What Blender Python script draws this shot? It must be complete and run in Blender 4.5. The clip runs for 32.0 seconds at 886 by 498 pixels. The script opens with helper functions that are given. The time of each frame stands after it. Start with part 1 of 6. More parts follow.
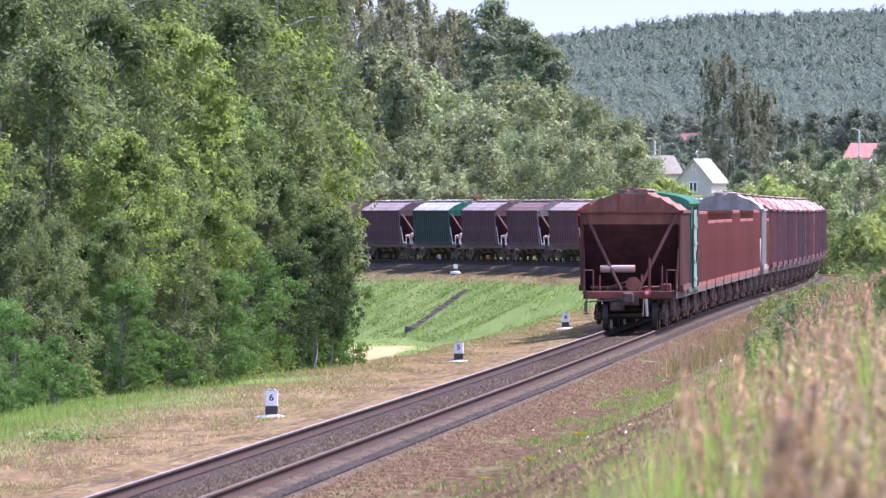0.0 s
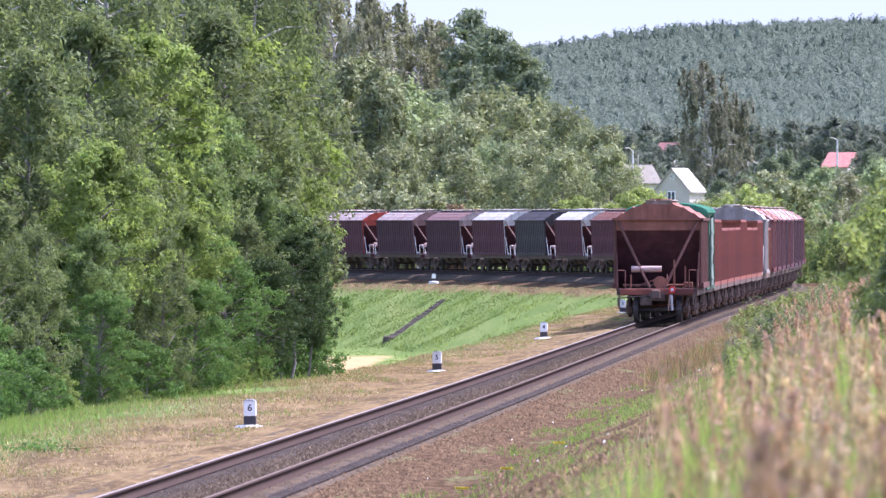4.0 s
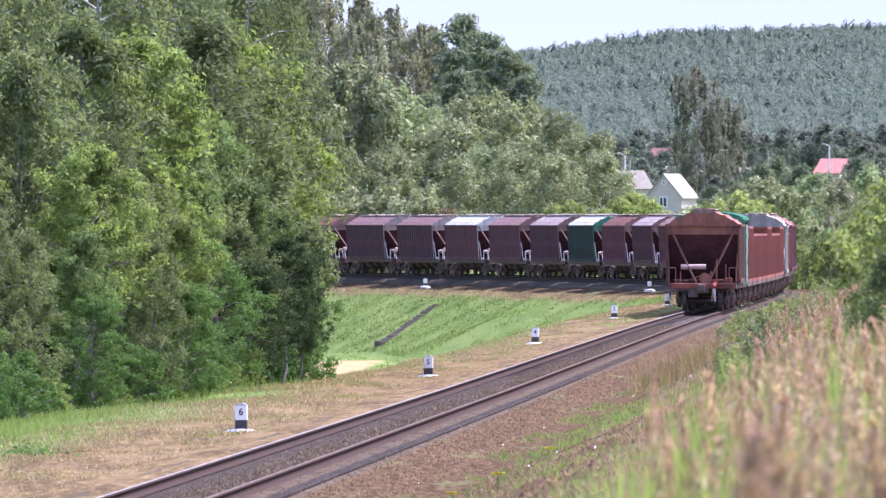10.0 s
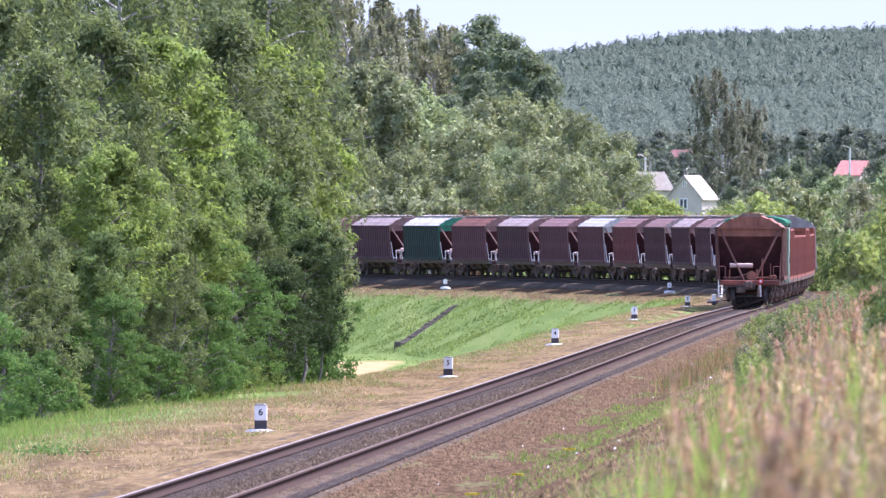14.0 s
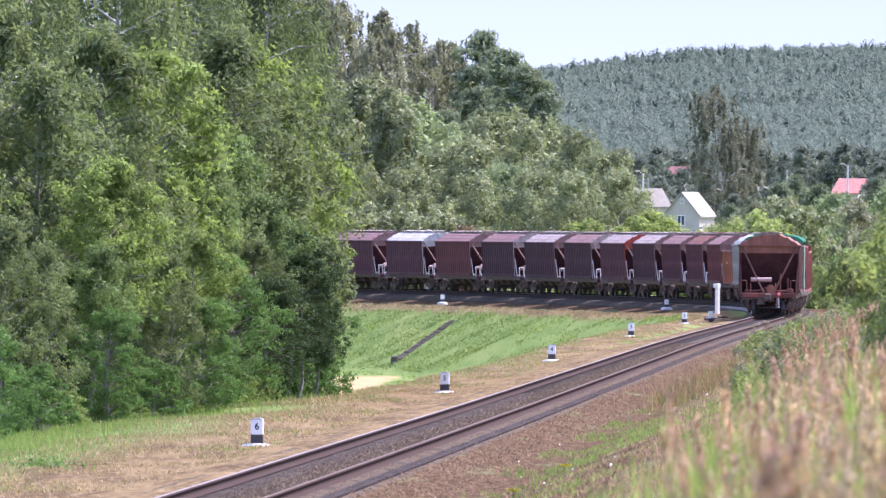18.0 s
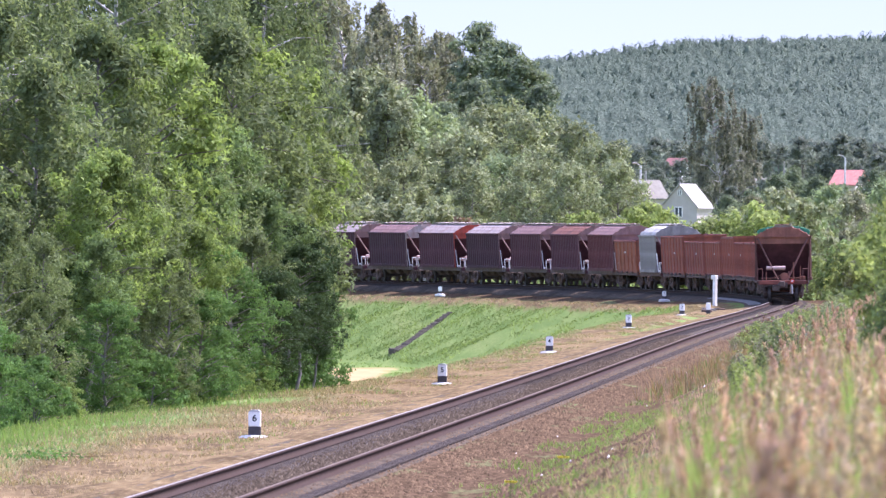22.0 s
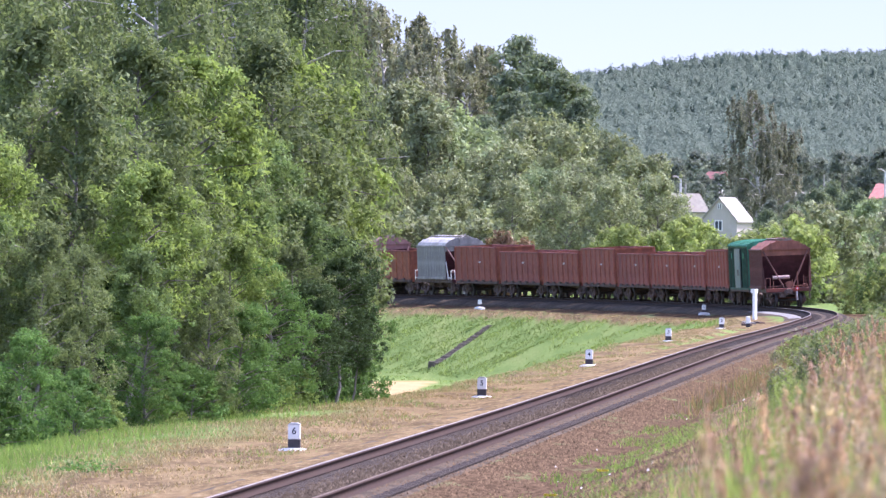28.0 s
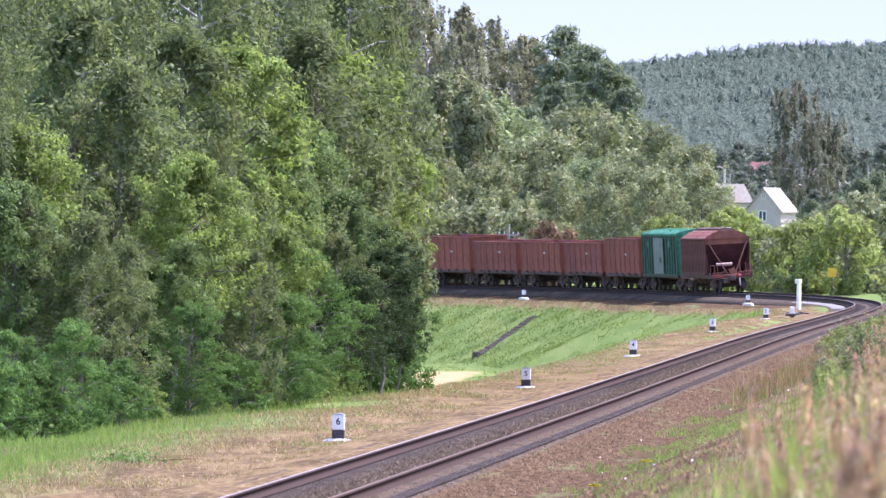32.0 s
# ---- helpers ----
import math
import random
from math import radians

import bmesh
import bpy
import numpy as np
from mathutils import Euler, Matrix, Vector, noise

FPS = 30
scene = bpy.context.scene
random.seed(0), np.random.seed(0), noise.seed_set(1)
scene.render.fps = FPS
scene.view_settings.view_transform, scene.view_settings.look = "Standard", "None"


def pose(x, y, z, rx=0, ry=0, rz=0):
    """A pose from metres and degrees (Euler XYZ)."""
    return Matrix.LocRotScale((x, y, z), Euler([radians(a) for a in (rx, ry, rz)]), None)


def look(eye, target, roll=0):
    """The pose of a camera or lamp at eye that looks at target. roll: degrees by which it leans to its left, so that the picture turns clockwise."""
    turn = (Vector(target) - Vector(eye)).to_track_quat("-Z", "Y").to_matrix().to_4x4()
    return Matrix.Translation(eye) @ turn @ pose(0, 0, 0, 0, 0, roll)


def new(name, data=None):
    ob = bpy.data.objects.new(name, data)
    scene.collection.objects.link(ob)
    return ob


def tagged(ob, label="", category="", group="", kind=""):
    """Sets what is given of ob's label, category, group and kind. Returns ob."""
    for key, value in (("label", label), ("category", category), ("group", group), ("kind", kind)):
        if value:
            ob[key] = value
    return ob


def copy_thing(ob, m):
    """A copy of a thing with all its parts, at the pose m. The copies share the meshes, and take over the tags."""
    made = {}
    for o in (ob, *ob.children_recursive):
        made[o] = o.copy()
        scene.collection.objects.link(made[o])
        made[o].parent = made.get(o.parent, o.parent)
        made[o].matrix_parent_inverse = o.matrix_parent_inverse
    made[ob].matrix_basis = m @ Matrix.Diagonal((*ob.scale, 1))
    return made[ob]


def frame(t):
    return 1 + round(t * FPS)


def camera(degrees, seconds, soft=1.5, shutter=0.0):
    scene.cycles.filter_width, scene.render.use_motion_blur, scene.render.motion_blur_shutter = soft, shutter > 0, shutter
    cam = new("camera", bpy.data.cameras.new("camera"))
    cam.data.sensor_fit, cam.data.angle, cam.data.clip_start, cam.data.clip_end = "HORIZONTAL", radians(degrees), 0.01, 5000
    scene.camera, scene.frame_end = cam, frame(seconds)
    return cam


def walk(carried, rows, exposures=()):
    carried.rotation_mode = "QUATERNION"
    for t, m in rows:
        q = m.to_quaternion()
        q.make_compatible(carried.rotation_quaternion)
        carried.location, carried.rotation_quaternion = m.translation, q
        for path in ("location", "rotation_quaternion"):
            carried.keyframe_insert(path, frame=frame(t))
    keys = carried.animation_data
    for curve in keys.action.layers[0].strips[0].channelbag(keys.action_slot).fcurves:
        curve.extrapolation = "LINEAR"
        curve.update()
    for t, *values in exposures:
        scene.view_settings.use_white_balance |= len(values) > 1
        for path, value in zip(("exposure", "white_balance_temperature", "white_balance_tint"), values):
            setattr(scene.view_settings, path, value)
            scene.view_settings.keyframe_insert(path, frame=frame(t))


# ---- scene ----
EYE = (0.0, 0.0, 4.041)
cam = camera(3.8145, 32.0, soft=1.35)
cam.data.dof.use_dof = True
cam.data.dof.focus_distance = 440.0
cam.data.dof.aperture_fstop = 16.0
walk(cam, [
    (0, look(EYE, (5.175, 1000, 0.838), -0.09)),
    (0.5, look(EYE, (5.003, 1000, 1.152), -0.16)),
    (1, look(EYE, (5.559, 1000, 1.383), -0.08)),
    (1.5, look(EYE, (5.965, 1000, 1.581), -0.25)),
    (2, look(EYE, (6.019, 1000, 1.428), -0.16)),
    (2.5, look(EYE, (6.416, 1000, 1.213), -0.23)),
    (3, look(EYE, (6.081, 1000, 1.242), -0.18)),
    (3.5, look(EYE, (6.106, 1000, 1.293), -0.13)),
    (4, look(EYE, (6.819, 1000, 1.572), -0.17)),
    (4.5, look(EYE, (7.707, 1000, 1.541), -0.18)),
    (6.5, look(EYE, (8.641, 1000, 1.996), -0.23)),
    (7, look(EYE, (7.824, 1000, 1.905), -0.10)),
    (7.5, look(EYE, (7.304, 1000, 1.856), -0.05)),
    (8, look(EYE, (7.445, 1000, 1.402), 0.03)),
    (8.5, look(EYE, (8.005, 1000, 1.610), 0.11)),
    (9, look(EYE, (7.896, 1000, 1.841), -0.02)),
    (9.5, look(EYE, (7.340, 1000, 1.745), 0.08)),
    (10, look(EYE, (7.440, 1000, 1.934), 0.03)),
    (10.5, look(EYE, (7.263, 1000, 1.504), 0.25)),
    (11, look(EYE, (6.701, 1000, 1.405), 0.28)),
    (11.5, look(EYE, (6.540, 1000, 1.280), 0.21)),
    (12, look(EYE, (6.537, 1000, 1.283), 0.15)),
    (12.5, look(EYE, (6.637, 1000, 1.739), 0.08)),
    (13, look(EYE, (6.429, 1000, 1.936), 0.03)),
    (13.5, look(EYE, (5.913, 1000, 2.358), 0.16)),
    (14, look(EYE, (5.926, 1000, 1.995), 0.20)),
    (14.5, look(EYE, (5.304, 1000, 1.862), 0.28)),
    (16.5, look(EYE, (6.006, 1000, 2.142), 0.37)),
    (17, look(EYE, (5.684, 1000, 2.159), 0.46)),
    (17.5, look(EYE, (6.310, 1000, 3.137), 0.48)),
    (18, look(EYE, (6.117, 1000, 3.146), 0.55)),
    (18.5, look(EYE, (6.779, 1000, 2.340), 0.64)),
    (19, look(EYE, (7.553, 1000, 2.271), 0.51)),
    (19.5, look(EYE, (7.720, 1000, 2.472), 0.50)),
    (20, look(EYE, (7.750, 1000, 2.532), 0.52)),
    (20.5, look(EYE, (6.980, 1000, 2.456), 0.49)),
    (21, look(EYE, (6.281, 1000, 2.308), 0.68)),
    (21.5, look(EYE, (5.865, 1000, 2.533), 0.58)),
    (22, look(EYE, (6.310, 1000, 2.529), 0.53)),
    (22.5, look(EYE, (6.737, 1000, 2.453), 0.41)),
    (23, look(EYE, (6.297, 1000, 2.468), 0.35)),
    (23.5, look(EYE, (5.844, 1000, 2.319), 0.50)),
    (24, look(EYE, (5.450, 1000, 1.958), 0.44)),
    (24.5, look(EYE, (5.171, 1000, 2.141), 0.59)),
    (25, look(EYE, (4.870, 1000, 2.146), 0.84)),
    (25.5, look(EYE, (4.221, 1000, 1.660), 0.81)),
    (27.5, look(EYE, (3.940, 1000, 3.232), 0.65)),
    (28, look(EYE, (3.305, 1000, 3.488), 0.62)),
    (28.5, look(EYE, (2.815, 1000, 3.647), 0.70)),
    (29, look(EYE, (2.535, 1000, 3.049), 0.86)),
    (29.5, look(EYE, (1.718, 1000, 2.445), 0.76)),
    (30, look(EYE, (1.485, 1000, 2.355), 0.73)),
    (30.5, look(EYE, (1.022, 1000, 2.328), 0.70)),
    (31, look(EYE, (1.258, 1000, 2.140), 0.72)),
    (31.5, look(EYE, (0.550, 1000, 2.504), 0.73)),
    (32, look(EYE, (0.002, 1000, 2.734), 0.60)),
], exposures=[(0, 1.60, 5640, 34), (32, 1.60, 5640, 34)])

# ---- world and sun ----
SUN_DIR = Vector((0.86, 0.51, 0.0)).normalized() * math.cos(radians(57)) + Vector((0, 0, math.sin(radians(57))))
world = bpy.data.worlds.new("sky")
scene.world = world
world.use_nodes = True
wn = world.node_tree.nodes
sky = wn.new("ShaderNodeTexSky")
sky.sky_type = "NISHITA"
sky.sun_disc = False
sky.sun_elevation = radians(57)
sky.sun_rotation = math.atan2(SUN_DIR.x, SUN_DIR.y)
sky.air_density = 1.0
sky.dust_density = 2.5
sky.altitude = 100
sky.ozone_density = 1.5
world.node_tree.links.new(sky.outputs[0], wn["Background"].inputs[0])
wn["Background"].inputs[1].default_value = 0.15
sun = new("sun", bpy.data.lights.new("sun", "SUN"))
sun.data.energy = 3.3
sun.data.angle = radians(0.6)
sun.data.color = (1.0, 0.955, 0.87)
sun.matrix_world = look((0, 0, 60), tuple(Vector((0, 0, 60)) - SUN_DIR))

# the pale summer sky low over the hill
sm = bpy.data.materials.new("sky_low")
sm.use_nodes = True
sn, sl = sm.node_tree.nodes, sm.node_tree.links
sn.remove(sn["Principled BSDF"])
em = sn.new("ShaderNodeEmission")
tcs = sn.new("ShaderNodeTexCoord")
sx_ = sn.new("ShaderNodeSeparateXYZ")
sl.new(tcs.outputs["Object"], sx_.inputs[0])
mrs = sn.new("ShaderNodeMapRange")
mrs.inputs["From Min"].default_value, mrs.inputs["From Max"].default_value = 60.0, 170.0
sl.new(sx_.outputs[2], mrs.inputs[0])
mixs = sn.new("ShaderNodeMix")
mixs.data_type = "RGBA"
mixs.inputs[6].default_value, mixs.inputs[7].default_value = (0.298, 0.342, 0.372, 1), (0.218, 0.282, 0.350, 1)
sl.new(mrs.outputs[0], mixs.inputs[0])
sl.new(mixs.outputs[2], em.inputs[0])
sl.new(em.outputs[0], sn["Material Output"].inputs[0])
am = bpy.data.meshes.new("backdrop")
arc = [(4950 * math.sin(radians(a)), 4950 * math.cos(radians(a))) for a in range(-40, 41, 4)]
am.from_pydata([(x, y, z) for x, y in arc for z in (-20.0, 700.0)], [], [(2 * k, 2 * k + 2, 2 * k + 3, 2 * k + 1) for k in range(len(arc) - 1)])
am.materials.append(sm)
tagged(new("backdrop", am), "pale blue hazy summer sky low over the hill", "sky", kind="structure")

# ---- materials ----


def material(name, colour, rough=0.7, metal=0.0, var=0.25, scale=4.0, bump=0.0, dirt=None, dirt_amount=0.4, dirt_scale=0.8,
             rnd=0.0, spec=0.4, leaf=0.0, island=0.0, streak=1.0, glow=(1.15, 1.2, 0.7)):
    """Principled surface with two scales of variation, optional dirt, per-object and per-island change."""
    m = bpy.data.materials.new(name)
    m.use_nodes = True
    nt = m.node_tree
    n, l = nt.nodes, nt.links
    b = n["Principled BSDF"]
    b.inputs["Roughness"].default_value = rough
    b.inputs["Metallic"].default_value = metal
    b.inputs["Specular IOR Level"].default_value = spec
    geo = n.new("ShaderNodeTexCoord")
    fine = n.new("ShaderNodeTexNoise")
    fine.inputs["Scale"].default_value = scale
    fine.inputs["Detail"].default_value = 5.0
    l.new(geo.outputs["Object"], fine.inputs["Vector"])
    ramp = n.new("ShaderNodeMapRange")
    ramp.inputs["From Min"].default_value, ramp.inputs["From Max"].default_value = 0.3, 0.7
    ramp.inputs["To Min"].default_value, ramp.inputs["To Max"].default_value = 1.0 - var, 1.0 + var
    l.new(fine.outputs[0], ramp.inputs[0])
    val = ramp.outputs[0]
    for amount, node, sock in ((rnd, "ShaderNodeObjectInfo", "Random"), (island, "ShaderNodeNewGeometry", "Random Per Island")):
        if amount:
            src = n.new(node)
            mr = n.new("ShaderNodeMapRange")
            mr.inputs["To Min"].default_value, mr.inputs["To Max"].default_value = 1.0 - amount, 1.0 + amount
            l.new(src.outputs[sock], mr.inputs[0])
            mul = n.new("ShaderNodeMath")
            mul.operation = "MULTIPLY"
            l.new(val, mul.inputs[0])
            l.new(mr.outputs[0], mul.inputs[1])
            val = mul.outputs[0]
    sc = n.new("ShaderNodeVectorMath")
    sc.operation = "SCALE"
    sc.inputs[0].default_value = colour[:3]
    l.new(val, sc.inputs["Scale"])
    col = sc.outputs[0]
    if dirt:
        big = n.new("ShaderNodeTexNoise")
        big.inputs["Scale"].default_value = dirt_scale
        big.inputs["Detail"].default_value = 6.0
        big.inputs["Roughness"].default_value = 0.65
        mp = n.new("ShaderNodeMapping")
        mp.inputs["Scale"].default_value = (1, 1, streak)
        l.new(geo.outputs["Object"], mp.inputs[0])
        l.new(mp.outputs[0], big.inputs["Vector"])
        mr = n.new("ShaderNodeMapRange")
        mr.inputs["From Min"].default_value, mr.inputs["From Max"].default_value = 0.42, 0.62
        mr.inputs["To Max"].default_value = dirt_amount
        l.new(big.outputs[0], mr.inputs[0])
        mix = n.new("ShaderNodeMix")
        mix.data_type = "RGBA"
        l.new(mr.outputs[0], mix.inputs[0])
        l.new(col, mix.inputs[6])
        mix.inputs[7].default_value = (*dirt[:3], 1)
        col = mix.outputs[2]
    l.new(col, b.inputs["Base Color"])
    if bump:
        bp = n.new("ShaderNodeBump")
        bp.inputs["Strength"].default_value = bump
        bp.inputs["Distance"].default_value = 0.02
        l.new(fine.outputs[0], bp.inputs["Height"])
        l.new(bp.outputs[0], b.inputs["Normal"])
    if leaf:
        tr = n.new("ShaderNodeBsdfTranslucent")
        warm = n.new("ShaderNodeVectorMath")
        warm.operation = "MULTIPLY"
        warm.inputs[1].default_value = glow
        l.new(col, warm.inputs[0])
        l.new(warm.outputs[0], tr.inputs[0])
        ms = n.new("ShaderNodeMixShader")
        ms.inputs[0].default_value = leaf
        l.new(b.outputs[0], ms.inputs[1])
        l.new(tr.outputs[0], ms.inputs[2])
        l.new(ms.outputs[0], n["Material Output"].inputs[0])
    return m


M = {}
M["rail_side"] = material("rail_side", (0.052, 0.034, 0.026), 0.85, 0.0, 0.3, 9, 0.2, (0.055, 0.036, 0.027), 0.6, 1.5, spec=0.05)
M["rail_head"] = material("rail_head", (0.19, 0.165, 0.145), 0.6, 0.0, 0.2, 5, spec=0.2)
M["rail_head_rusty"] = material("rail_head_rusty", (0.115, 0.082, 0.062), 0.75, 0.0, 0.3, 5, spec=0.1)
M["sleeper"] = material("sleeper", (0.065, 0.054, 0.046), 0.9, 0, 0.3, 6, 0.4, (0.07, 0.055, 0.045), 0.7, 2.0, rnd=0.25, spec=0.05)
M["ballast"] = material("ballast", (0.074, 0.057, 0.040), 0.95, 0, 0.6, 7, 0.8, (0.045, 0.035, 0.025), 0.8, 0.5, island=0.5, spec=0.03)
M["ballast_pale"] = material("ballast_pale", (0.165, 0.152, 0.135), 0.95, 0, 0.35, 12, 0.8, island=0.3)
M["stone"] = material("stone", (0.108, 0.073, 0.043), 0.95, 0, 0.3, 20, 0.3, island=0.5, spec=0.03)
M["stone_pale"] = material("stone_pale", (0.55, 0.53, 0.50), 0.95, 0, 0.2, 20, 0.3, island=0.3)
M["white_paint"] = material("white_paint", (0.88, 0.85, 0.80), 0.7, 0, 0.06, 9, 0.1, (0.55, 0.53, 0.48), 0.35, 3.0)
M["black_paint"] = material("black_paint", (0.055, 0.047, 0.048), 0.7, 0, 0.25, 9)
M["digit"] = material("digit", (0.02, 0.02, 0.03), 0.8, 0, 0.1, 9)
M["lime"] = material("lime", (0.72, 0.72, 0.71), 0.9, 0, 0.15, 6, 0.3, (0.45, 0.40, 0.32), 0.6, 2.2)
M["steel_dark"] = material("steel_dark", (0.125, 0.094, 0.080), 0.85, 0.0, 0.4, 5, 0.2, (0.115, 0.070, 0.052), 0.7, 1.6, spec=0.10)
M["wheel"] = material("wheel", (0.060, 0.048, 0.042), 0.7, 0.2, 0.3, 5)
M["rail_white"] = material("rail_white", (0.62, 0.59, 0.58), 0.7, 0, 0.2, 5, 0, (0.25, 0.17, 0.13), 0.5, 2.5)
M["red_signal"] = material("red_signal", (0.60, 0.04, 0.03), 0.5, 0, 0.1, 5)
M["tank"] = material("tank", (0.46, 0.31, 0.27), 0.6, 0, 0.12, 4, 0, (0.38, 0.24, 0.19), 0.5, 2)
M["planks"] = material("planks", (0.30, 0.26, 0.21), 0.85, 0, 0.3, 8, 0.3)
M["bark"] = material("bark", (0.16, 0.14, 0.12), 0.95, 0, 0.4, 3, 0.6)
M["birch_bark"] = material("birch_bark", (0.42, 0.40, 0.36), 0.9, 0, 0.25, 2, 0.3, (0.10, 0.09, 0.08), 0.8, 1.4)
M["wall_white"] = material("wall_white", (0.47, 0.41, 0.345), 0.9, 0, 0.08, 1.2, 0.1, (0.42, 0.37, 0.32), 0.4, 0.4)
M["slate"] = material("slate", (0.235, 0.222, 0.180), 0.95, 0, 0.2, 2.0, 0.2, (0.20, 0.165, 0.135), 0.5, 0.5, spec=0.03)
M["slate_pale"] = material("slate_pale", (0.30, 0.28, 0.245), 0.85, 0, 0.12, 2.0, 0.1)
M["red_tile"] = material("red_tile", (0.50, 0.20, 0.16), 0.8, 0, 0.2, 2.0, 0.1)
M["dark_tile"] = material("dark_tile", (0.20, 0.085, 0.075), 0.85, 0, 0.2, 2.0, 0.1)
M["glass_dark"] = material("glass_dark", (0.05, 0.06, 0.075), 0.1, 0, 0.1, 2, spec=0.6)
M["pole_grey"] = material("pole_grey", (0.52, 0.51, 0.50), 0.85, 0, 0.15, 3)
M["pole_wood"] = material("pole_wood", (0.36, 0.32, 0.28), 0.9, 0, 0.25, 4)
M["yellow_sign"] = material("yellow_sign", (0.78, 0.50, 0.03), 0.6, 0, 0.06, 4)
M["fence_wood"] = material("fence_wood", (0.33, 0.31, 0.29), 0.9, 0, 0.3, 2)
M["ditch"] = material("ditch", (0.105, 0.086, 0.068), 0.95, 0, 0.4, 3, 0.4)

# pine holds the hill's distance haze in its greyed, bluish colour and neutral glow
LEAVES = dict(
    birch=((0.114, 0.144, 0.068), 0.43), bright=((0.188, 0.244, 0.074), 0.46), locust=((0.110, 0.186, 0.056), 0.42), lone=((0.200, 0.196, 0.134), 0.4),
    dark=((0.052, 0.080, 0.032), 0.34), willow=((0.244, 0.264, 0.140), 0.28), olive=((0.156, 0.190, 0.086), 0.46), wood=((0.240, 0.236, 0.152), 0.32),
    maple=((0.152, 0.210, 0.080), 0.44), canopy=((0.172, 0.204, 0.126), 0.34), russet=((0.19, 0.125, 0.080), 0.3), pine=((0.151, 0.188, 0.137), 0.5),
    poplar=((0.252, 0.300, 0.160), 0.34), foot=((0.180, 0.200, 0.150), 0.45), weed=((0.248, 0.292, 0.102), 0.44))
for key, (colour, tl) in LEAVES.items():
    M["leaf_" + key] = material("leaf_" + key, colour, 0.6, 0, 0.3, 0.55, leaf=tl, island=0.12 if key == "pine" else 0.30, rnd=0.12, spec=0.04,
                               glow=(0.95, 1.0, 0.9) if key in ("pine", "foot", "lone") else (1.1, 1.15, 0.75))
M["grass_green"] = material("grass_green", (0.150, 0.205, 0.066), 0.8, 0, 0.25, 0.3, leaf=0.35, island=0.22, spec=0.05)
M["grass_lush"] = material("grass_lush", (0.185, 0.255, 0.074), 0.8, 0, 0.25, 0.3, leaf=0.4, island=0.25, spec=0.05)
M["grass_bright"] = material("grass_bright", (0.255, 0.320, 0.095), 0.8, 0, 0.25, 0.3, leaf=0.45, island=0.25, spec=0.05)
M["grass_dry"] = material("grass_dry", (0.340, 0.258, 0.148), 0.9, 0, 0.25, 0.4, leaf=0.25, island=0.35, spec=0.05)
M["litter"] = material("litter", (0.165, 0.118, 0.070), 0.9, 0, 0.3, 0.4, leaf=0.1, island=0.4, spec=0.05)
M["plume"] = material("plume", (0.45, 0.340, 0.235), 0.95, 0, 0.25, 1.5, leaf=0.35, island=0.35, spec=0.05)
M["plume_pink"] = material("plume_pink", (0.44, 0.285, 0.210), 0.95, 0, 0.25, 1.5, leaf=0.35, island=0.35, spec=0.05)
M["plume_brown"] = material("plume_brown", (0.27, 0.175, 0.125), 0.95, 0, 0.25, 1.5, leaf=0.35, island=0.35, spec=0.05)
M["stalk"] = material("stalk", (0.29, 0.20, 0.115), 0.9, 0, 0.3, 2, leaf=0.3, island=0.35, spec=0.05)
M["yellow_flower"] = material("yellow_flower", (0.80, 0.70, 0.05), 0.7, 0, 0.1, 5, leaf=0.2)

# ---- the line of the track ----
RAIL_S0, RAIL_X0, RAIL_Y0, RAIL_TH = 0.0, 1.332, 278.45, 0.0475
SS = np.arange(-330.0, 1420.0, 1.0)
KK = np.interp(SS, [451.5, 606.5, 756.5, 1000.0], [0.0, -0.001481, -0.001662, -0.001662])
TH = np.cumsum(KK)
TH += RAIL_TH - TH[330]
XX, YY = np.cumsum(np.sin(TH)), np.cumsum(np.cos(TH))
XX += RAIL_X0 - XX[330]
YY += RAIL_Y0 - YY[330]
CANT = np.interp(SS, [451.5, 606.5], [0.0, 0.060])
RISE = np.convolve(np.pad(np.interp(SS, [-330, -80, 40, 150, 215, 285, 346, 420], [0.04, 0.04, 0.045, 0.11, 0.15, 0.13, 0.05, 0.0]), 20, "edge"), np.full(41, 1 / 41), "valid")


def on_track(s):
    """Centre line at the length s: x, y, heading, cant."""
    return tuple(float(np.interp(s, SS, a)) for a in (XX, YY, TH, CANT))


def rise(s):
    """Height of the rails over the level datum at the length s."""
    return np.interp(s, SS, RISE)


def beside(s, u, z=0.0):
    x, y, th, _ = on_track(s)
    return Vector((x + u * math.cos(th), y - u * math.sin(th), z))


def track_su(x, y):
    """Length along the track and offset to its right, for arrays."""
    x, y = np.asarray(x, float), np.asarray(y, float)
    s = RAIL_S0 + (x - RAIL_X0) * math.sin(RAIL_TH) + (y - RAIL_Y0) * math.cos(RAIL_TH)
    u = (x - RAIL_X0) * math.cos(RAIL_TH) - (y - RAIL_Y0) * math.sin(RAIL_TH)
    far = s > 440
    if far.any():
        px, py = x[far], y[far]
        k = np.arange(760, len(SS), 4)
        best = np.empty(px.shape, int)
        for a in range(0, len(px), 4000):
            d = (px[a:a + 4000, None] - XX[k]) ** 2 + (py[a:a + 4000, None] - YY[k]) ** 2
            best[a:a + 4000] = k[np.argmin(d, axis=1)]
        th = TH[best]
        dx, dy = px - XX[best], py - YY[best]
        s[far] = SS[best] + dx * np.sin(th) + dy * np.cos(th)
        u[far] = dx * np.cos(th) - dy * np.sin(th)
    return s, u


